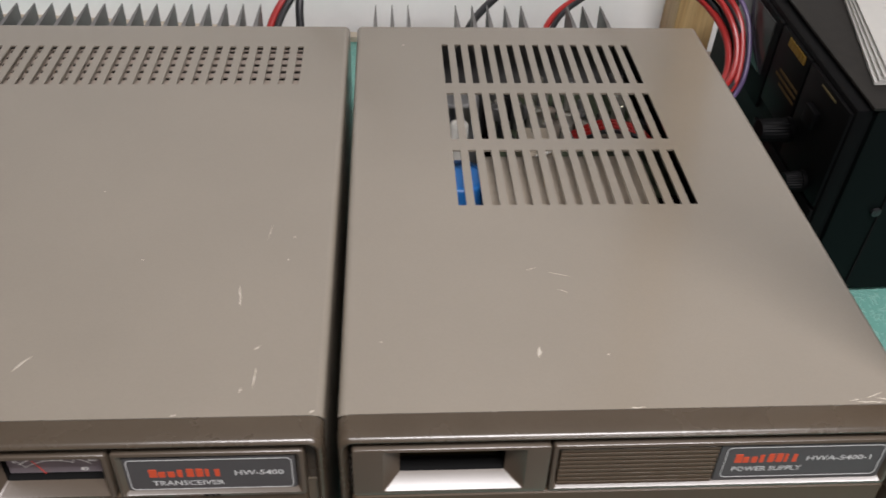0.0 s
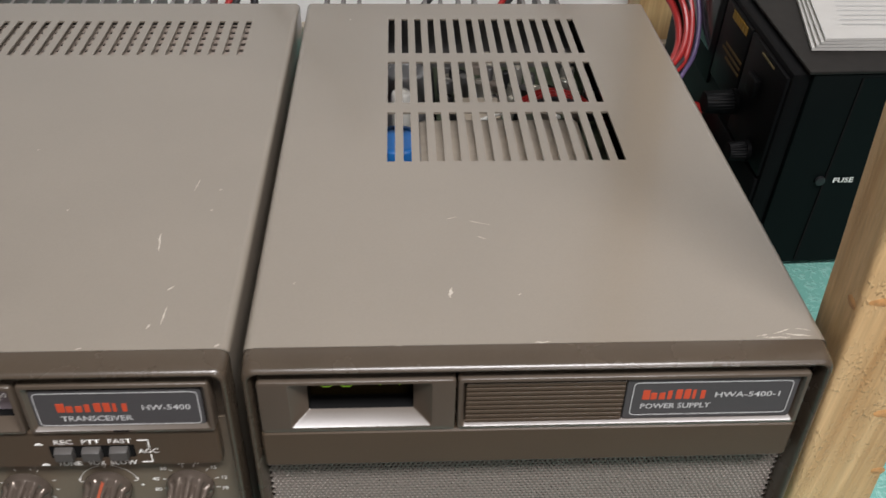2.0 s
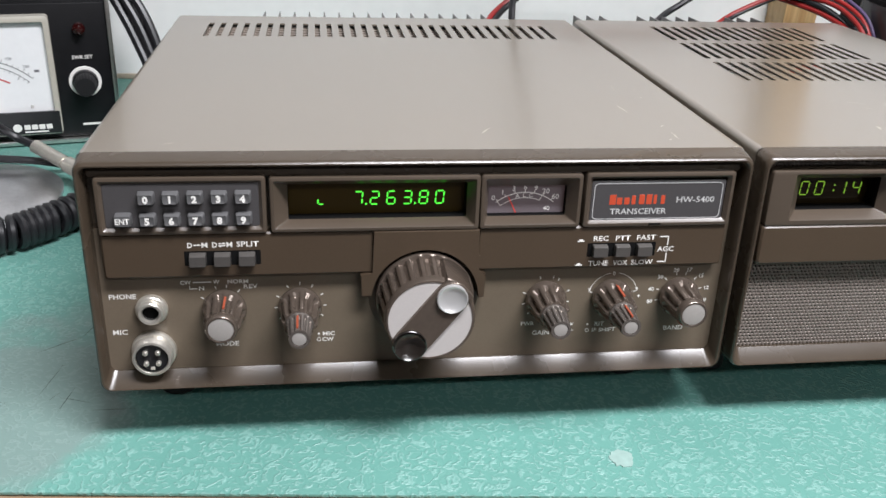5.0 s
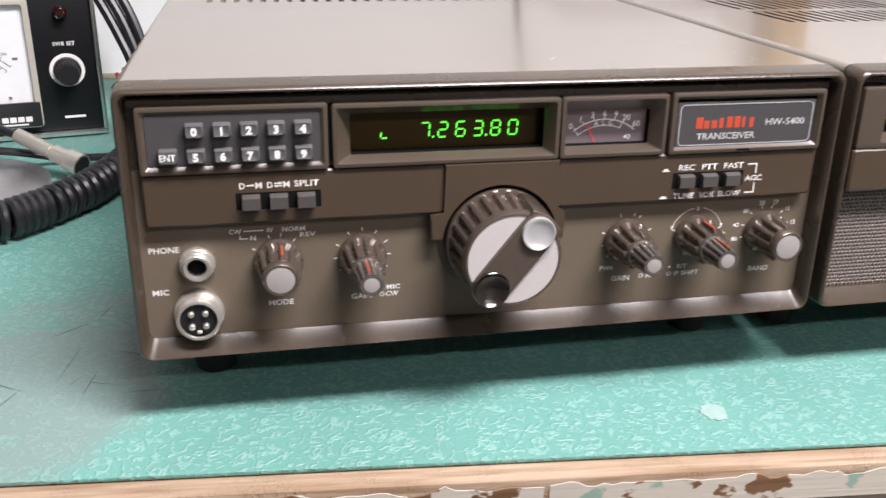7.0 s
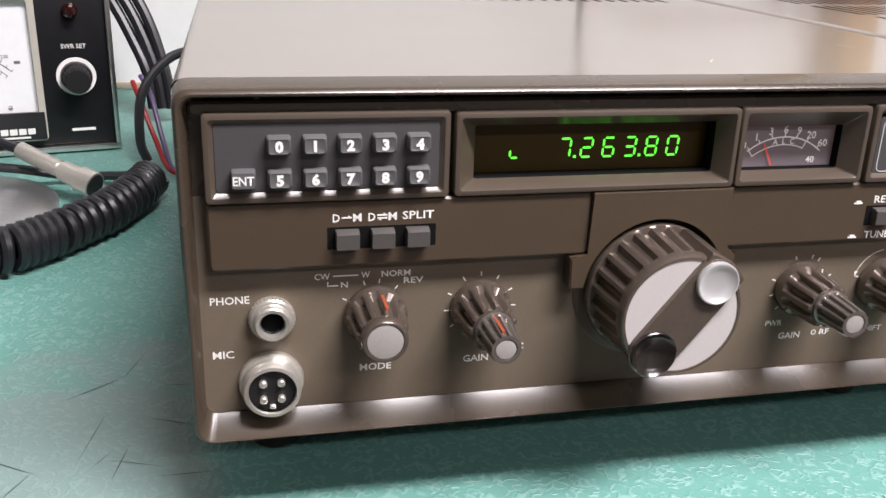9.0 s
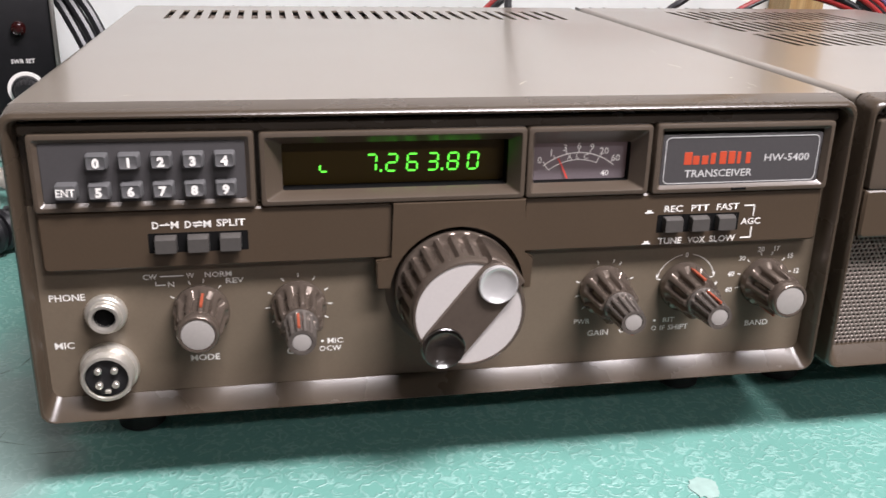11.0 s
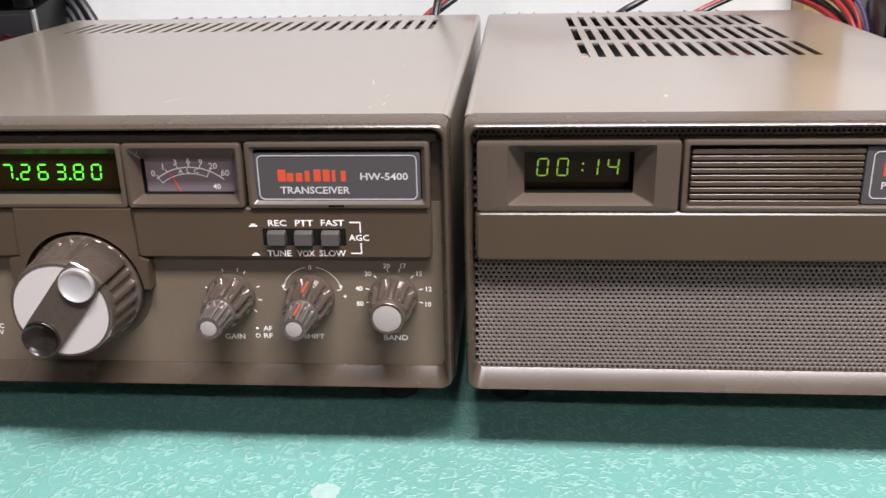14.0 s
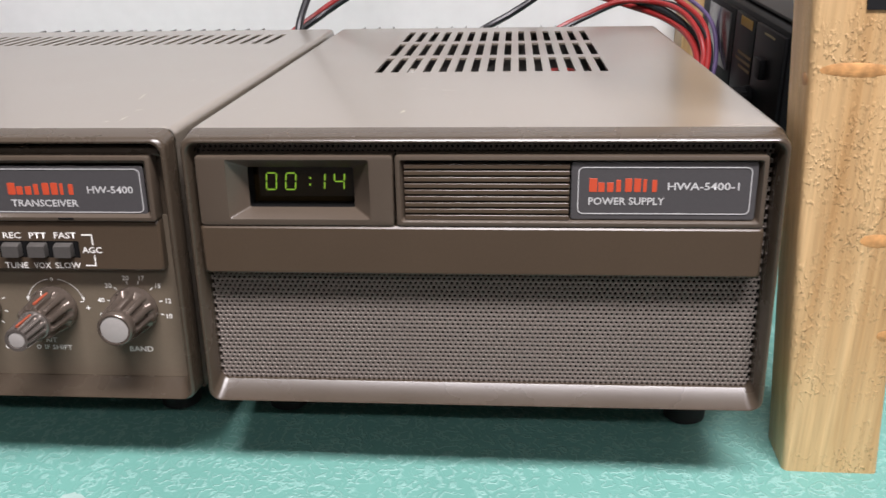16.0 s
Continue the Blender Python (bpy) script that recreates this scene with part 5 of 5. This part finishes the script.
# desk microphone stand
stand = thing("microphone_stand", "brushed metal desk microphone stand on the bench", "stand", pose(-0.4785, 0.2950, 0))
BRUSHED = mat("brushed_aluminium", (0.55, 0.55, 0.56), 0.36, 1.0, grain=0.08, scale=300, bump=0.1, bump_scale=500)
bm = bmesh.new()
rings = []
for k, (q, z) in enumerate(((1.0, 0.0), (1.0, 0.003), (0.97, 0.0050), (0.60, 0.0105), (0.28, 0.0165), (0.17, 0.0210))):
    rings.append([bm.verts.new((q * 0.070 * math.copysign(abs(math.cos(a)) ** 0.8, math.cos(a)), q * 0.062 * math.copysign(abs(math.sin(a)) ** 0.8, math.sin(a)), z)) for a in (2 * math.pi * i / 40 for i in range(40))])
for a, b in zip(rings, rings[1:]):
    for i in range(40):
        bm.faces.new((a[i], a[(i + 1) % 40], b[(i + 1) % 40], b[i]))
bm.faces.new(rings[0])
bm.faces.new(rings[-1])
part("base", bm, BRUSHED, stand, "broad brushed metal base")
part("pole", upright(0, 0, 0.019, 0.080, 0.0088), STEEL, stand, "polished steel pole")
part("collar", upright(0, 0, 0.078, 0.0870, 0.0104), TIN, stand, "ribbed plated collar")
part("grip_bar", upright(0, 0, 0.086, 0.155, 0.0062), BLACK, stand, "black grip above the collar")
part("neck_clamp", upright(0, 0, 0.152, 0.168, 0.0080), TIN, stand)

# folded slips of paper hung at the stand
slips = thing("paper_slips", "bundle of cream paper slips hung on the microphone stand", "paper", pose(-0.4790, 0.2780, 0.1240, 0, -38, 8))
PAPER = mat("cream_paper", (0.72, 0.69, 0.62), 0.75, grain=0.04, scale=150)
for k in range(5):
    ob = part("slip", boxed(-0.026, 0.012, -0.0012 * k - 0.0006, -0.0012 * k, -0.009, 0.009), PAPER, slips, smooth=0)
    ob.matrix_local = pose(0.0016 * k, 0, 0.0050 * k - 0.010, 0, 16 - 8 * k, 0)

# small grey box with a pale lead
grey_box = thing("junction_box", "small dark grey box with a pale lead on the bench", "box", pose(0, 0, 0))
part("body", boxed(-0.540, -0.4425, 0.098, 0.160, 0.0005, 0.078, bevel=0.002), mat("grey_box_paint", (0.070, 0.072, 0.066), 0.5, grain=0.06, scale=300), grey_box, "dark grey box body")
part("pale_lead", hose(bmesh.new(), ((-0.470, 0.170, 0.100), (-0.4480, 0.164, 0.0935), (-0.4320, 0.161, 0.0830), (-0.4235, 0.160, 0.0680), (-0.4230, 0.159, 0.0530), (-0.4290, 0.157, 0.0370), (-0.4440, 0.152, 0.0200)), 0.0026), mat("pale_grey_lead", (0.60, 0.60, 0.58), 0.45), grey_box, "pale grey lead")

# coiled lead with its plug
lead = thing("microphone_lead", "black coiled microphone lead with metal plug lying on the bench", "cable")
axis = [Vector(p) for p in ((-0.560, 0.170, 0.0136), (-0.500, 0.180, 0.0136), (-0.4480, 0.1980, 0.0136), (-0.4175, 0.2140, 0.0136), (-0.3980, 0.2330, 0.0136), (-0.3760, 0.2620, 0.0136), (-0.3615, 0.2960, 0.0136), (-0.3555, 0.3200, 0.0136))]
pts = []
turns = 34
for k in range(turns * 12 + 1):
    u = k / (turns * 12) * (len(axis) - 1)
    i = min(int(u), len(axis) - 2)
    f = u - i
    p = axis[i].lerp(axis[i + 1], f)
    d = (axis[min(i + 2, len(axis) - 1)] - axis[max(i - 1, 0)]).normalized()
    e = d.cross(Vector((0, 0, 1))).normalized()
    a = 2 * math.pi * k / 12
    pts.append(p + 0.0098 * (math.cos(a) * e + math.sin(a) * Vector((0, 0, 1))))
part("coil", hose(bmesh.new(), pts, 0.0034, 8, 1), BLACKWIRE, lead, "tight black coil")
part("straight_lead", hose(bmesh.new(), ((-0.356, 0.322, 0.016), (-0.357, 0.336, 0.013), (-0.366, 0.343, 0.008), (-0.385, 0.346, 0.0065), (-0.410, 0.348, 0.0065), (-0.436, 0.340, 0.014), (-0.460, 0.325, 0.022)), 0.0030, 10), BLACKWIRE, lead)
part("second_lead", hose(bmesh.new(), ((-0.4335, 0.3385, 0.0272), (-0.4500, 0.3480, 0.0310), (-0.4650, 0.3420, 0.0460), (-0.472, 0.320, 0.070), (-0.474, 0.302, 0.088)), 0.0033, 10), BLACKWIRE, lead)
PB0, PDIR = Vector((-0.4343, 0.3389, 0.0273)), Vector((0.0493, -0.0325, -0.0143)).normalized()
for nm, d0, d1, r, mtl, lb in (("plug", 0.0, 0.0310, 0.0054, TIN, "nickel cable plug"), ("plug_neck", 0.0305, 0.0345, 0.0044, TIN, ""), ("plug_ring", 0.0340, 0.0475, 0.0066, TIN, "knurled plug ring"), ("plug_nose", 0.0470, 0.0580, 0.0084, TIN, ""), ("plug_face", 0.0575, 0.0584, 0.0072, BLACK, "")):
    part(nm, hose(bmesh.new(), (PB0 + PDIR * d0, PB0 + PDIR * d1), r, 20, 1), mtl, lead, lb)

# leads behind the sets
def cable(label, mtl, pts, r=0.0022):
    return alone("cable", hose(bmesh.new(), [RIG @ Vector(p) for p in pts], r), mtl, label, "cable", group="power leads")


PURPLE = mat("violet_insulation", (0.09, 0.06, 0.14), 0.4)
for dx, mtl, nm in ((0, RED, "red"), (0.0052, BLACKWIRE, "black")):
    cable(nm + " power lead rising behind the transceiver", mtl, ((-0.066 + dx, 0.372, 0.095), (-0.066 + dx, 0.400, 0.125), (-0.055 + dx, 0.425, 0.144), (-0.036 + dx, 0.440, 0.158), (-0.014 + dx, 0.446, 0.172), (0.016 + dx, 0.450, 0.183 + dx), (0.060, 0.455, 0.186 + dx), (0.120, 0.455, 0.185 + dx), (0.175, 0.450, 0.178 + dx), (0.225, 0.440, 0.165 + dx), (0.256, 0.410, 0.155 + dx), (0.270 + dx, 0.382, 0.142), (0.272 + dx, 0.362, 0.124), (0.262 + dx, 0.346, 0.108), (0.251 + dx, 0.338, 0.085), (0.250 + dx, 0.336, 0.045)), 0.0028)
cable("black lead from a plug behind the transceiver", BLACKWIRE, ((-0.0405, 0.392, 0.138), (-0.0400, 0.400, 0.156), (-0.034, 0.420, 0.180), (-0.02, 0.45, 0.22), (0.01, 0.50, 0.30), (0.03, 0.58, 0.40)), 0.0030)
cable("black lead rising behind the power supply", BLACKWIRE, ((0.076, 0.374, 0.100), (0.083, 0.400, 0.132), (0.108, 0.430, 0.147), (0.130, 0.440, 0.158), (0.154, 0.445, 0.173), (0.190, 0.460, 0.200), (0.24, 0.50, 0.25), (0.29, 0.58, 0.33)), 0.0030)
for dx, mtl, nm in ((0, RED, "red"), (0.0050, BLACKWIRE, "black")):
    cable(nm + " lead arching behind the power supply", mtl, ((0.132 + dx, 0.374, 0.105), (0.142 + dx, 0.400, 0.136), (0.166 + dx, 0.425, 0.146), (0.190 + dx, 0.430, 0.157), (0.218 + dx, 0.428, 0.168), (0.246 + dx, 0.420, 0.168), (0.263 + dx, 0.398, 0.163), (0.273 + dx, 0.376, 0.150), (0.276 + dx, 0.362, 0.134), (0.270 + dx, 0.348, 0.120), (0.256 + dx, 0.334, 0.108), (0.250, 0.326, 0.075), (0.250 + dx, 0.326, 0.045)), 0.0022)
cable("violet lead curving behind the power supply", PURPLE, ((0.200, 0.46, 0.195), (0.240, 0.450, 0.185), (0.266, 0.415, 0.174), (0.282, 0.388, 0.160), (0.286, 0.370, 0.142), (0.281, 0.350, 0.120), (0.266, 0.332, 0.100), (0.262, 0.325, 0.045)), 0.0017)
cable("red lead curving behind the power supply", RED, ((0.190, 0.465, 0.205), (0.232, 0.452, 0.190), (0.260, 0.412, 0.172), (0.276, 0.384, 0.158), (0.280, 0.366, 0.140), (0.274, 0.346, 0.119), (0.258, 0.330, 0.102), (0.254, 0.322, 0.045)), 0.0021)
for k in range(3):
    cable("thick black leads bunched behind the meters", BLACKWIRE, [(RIG.inverted() @ Vector(p)) for p in ((-0.425, 0.535, 0.134 - 0.009 * k), (-0.398 - 0.003 * k, 0.528, 0.124 - 0.009 * k), (-0.378 - 0.006 * k, 0.517, 0.102 - 0.008 * k), (-0.364 - 0.007 * k, 0.507, 0.075 - 0.006 * k), (-0.354 - 0.007 * k, 0.497, 0.040), (-0.350 - 0.007 * k, 0.490, 0.012))], 0.0045)
cable("black lead curling down beside the meter", BLACKWIRE, [(RIG.inverted() @ Vector(p)) for p in ((-0.322, 0.425, 0.075), (-0.345, 0.412, 0.070), (-0.363, 0.396, 0.050), (-0.366, 0.385, 0.020), (-0.362, 0.384, 0.004))], 0.0034)
cable("red lead curling down beside the meter", RED, [(RIG.inverted() @ Vector(p)) for p in ((-0.372, 0.425, 0.050), (-0.366, 0.405, 0.042), (-0.356, 0.385, 0.020), (-0.346, 0.362, 0.005), (-0.330, 0.352, 0.004))], 0.0018)
cable("violet lead curling down beside the meter", PURPLE, [(RIG.inverted() @ Vector(p)) for p in ((-0.366, 0.422, 0.055), (-0.358, 0.402, 0.045), (-0.350, 0.380, 0.018), (-0.342, 0.360, 0.004), (-0.322, 0.350, 0.004))], 0.0018)

# black bench supply with paper on it
alt = thing("bench_supply", "black bench power supply standing turned on the bench", "power supply", pose(0.3025, 0.2330, 0, 0, 0, 3.0))
DEEP = mat("black_green_steel", (0.0022, 0.0038, 0.0038), 0.55, spec=0.1, grain=0.05, scale=300, stain=0.08, stain_scale=12)
DUSTY = mat("dusty_black_top", (0.012, 0.0105, 0.009), 0.6, spec=0.25, grain=0.2, scale=140, stain=0.2, stain_scale=22)
part("case", boxed(0.006, 0.250, 0.0, 0.215, 0.004, 0.1545, bevel=0.0018), DEEP, alt, "blackish green steel case")
part("case_top", boxed(0.002, 0.252, -0.001, 0.217, 0.1550, 0.1575, bevel=0.0008), DUSTY, alt, "dusty black lid")
part("side_panel", boxed(0.0375, 0.248, -0.0007, 0.002, 0.008, 0.1520), DEEP, alt)
part("front_panel", boxed(-0.006, 0.006, 0.002, 0.213, 0.006, 0.1540, bevel=0.002), INKBLACK, alt, "black front panel with knobs and gold print")
for y0, y1, z0, z1 in ((0.004, 0.062, 0.078, 0.150), (0.064, 0.110, 0.092, 0.150), (0.112, 0.200, 0.082, 0.150), (0.004, 0.110, 0.014, 0.075)):
    part("panel_block", boxed(-0.0082, -0.005, y0, y1, z0, z1, bevel=0.0008), INKBLACK, alt)
part("meter_glass", boxed(-0.0092, -0.008, 0.120, 0.180, 0.104, 0.146, bevel=0.0005), mat("grey_meter_glass", (0.03, 0.03, 0.03), 0.2, spec=0.3), alt, "grey meter glass")
GOLD = mat("gold_print", (0.20, 0.115, 0.015), 0.6, spec=0.2)
for k in range(6):
    part("name_block", boxed(-0.0086, -0.0081, 0.0960 - 0.0045 * k - 0.0037, 0.0960 - 0.0045 * k, 0.1425, 0.1485), GOLD, alt)
for k, w in ((0, 0.030), (1, 0.034), (2, 0.026)):
    part("print_bar", boxed(-0.0086, -0.0081, 0.066, 0.066 + w, 0.1230 - 0.0045 * k, 0.1248 - 0.0045 * k), mat("dull_gold_print", (0.07, 0.042, 0.01), 0.6, spec=0.2), alt)
part("print_bar", boxed(-0.0086, -0.0081, 0.022, 0.042, 0.1455, 0.1468), mat("pale_print", (0.14, 0.11, 0.05), 0.6, spec=0.2), alt)
part("rocker_switch", boxed(-0.0125, -0.008, 0.032, 0.046, 0.118, 0.131, bevel=0.001), INKBLACK, alt, "black rocker switch")


def side_knob(y, z, r, ln, mtl):
    ob = part("knob", turned(bmesh.new(), 0, 0, [(r, 0.0), (r, -0.003), (r * 0.92, -0.0032, 1), (r * 0.86, -ln + 0.001, 1), (r * 0.78, -ln)], seg=60, flutes=20, depth=0.0006), mtl, alt, "black ribbed knob")
    ob.matrix_local = pose(-0.008, y, z, 0, 0, -90)


side_knob(0.060, 0.099, 0.0088, 0.022, INKBLACK)
side_knob(0.024, 0.084, 0.0072, 0.014, INKBLACK)
side_knob(0.085, 0.050, 0.0080, 0.018, INKBLACK)
part("red_terminal", upright(-0.016, 0.105, 0.050, 0.068, 0.007), RED, alt, "red binding post")
letters("FUSE", 0.0490, 0.0770, -0.0016, 0.0038, alt, WHITE, width=0.0135)
letters("10 A", 0.0680, 0.0770, -0.0016, 0.0038, alt, WHITE, width=0.0120)
part("screw", turned(bmesh.new(), 0.0330, 0.0770, [(0.0034, -0.0013), (0.0032, -0.0028), (0.0020, -0.0032)], seg=20), BLACK, alt, "black screw")
part("seam", boxed(0.0362, 0.0374, -0.0010, 0.0005, 0.008, 0.152), DARK, alt)
for x, y in ((0.025, 0.02), (0.225, 0.02), (0.025, 0.195), (0.225, 0.195)):
    part("foot", upright(x, y, 0.0002, 0.0045, 0.008), RUBBER, alt)

manual = thing("instruction_sheets", "folded white printed sheets lying on the black supply", "paper", pose(0.3025, 0.2330, 0.1577, 0, 0, 3.0) @ pose(0.085, 0.112, 0, 0, 0, -2))
SHEET = mat("white_paper", (0.42, 0.41, 0.385), 0.7, grain=0.03, scale=120)
for k in range(4):
    bm = boxed(-0.070, 0.12, -0.092, 0.11, 0.0004 + 0.0021 * k, 0.0021 + 0.0021 * k)
    for v in bm.verts:
        v.co.z += 0.010 * max(0, (v.co.y + 0.02))
        v.co.x += 0.22 * (v.co.y + 0.092)
    ob = part("sheet", bm, SHEET, manual, smooth=0)
    ob.matrix_local = pose(0.001 * k, 0.0008 * k, 0, 0, 0, 0.7 * k)
for k in range(26):
    y = -0.075 + 0.0062 * k
    bm = bmesh.new()
    zf = lambda yy: 0.0086 + 0.010 * max(0, yy + 0.02)
    z = zf(y)
    bm.faces.new([bm.verts.new(v) for v in ((-0.050 + 0.22 * (y + 0.092), y, z + 0.0003), (0.11, y, z + 0.0003), (0.11, y + 0.0012, zf(y + 0.0012) + 0.0003), (-0.050 + 0.22 * (y + 0.092), y + 0.0012, zf(y + 0.0012) + 0.0003))])
    part("print_line", bm, mat("grey_print", (0.36, 0.36, 0.35), 0.7) if k == 0 else bpy.data.materials["grey_print"], manual, smooth=0)

# strip of wood on the wall behind the supply
alone("wooden_upright", boxed(0.290, 0.3280, 0.556, 0.598, 0.0005, 1.2, bevel=0.002), PINE, "pine upright fixed to the wall behind the bench", "post")
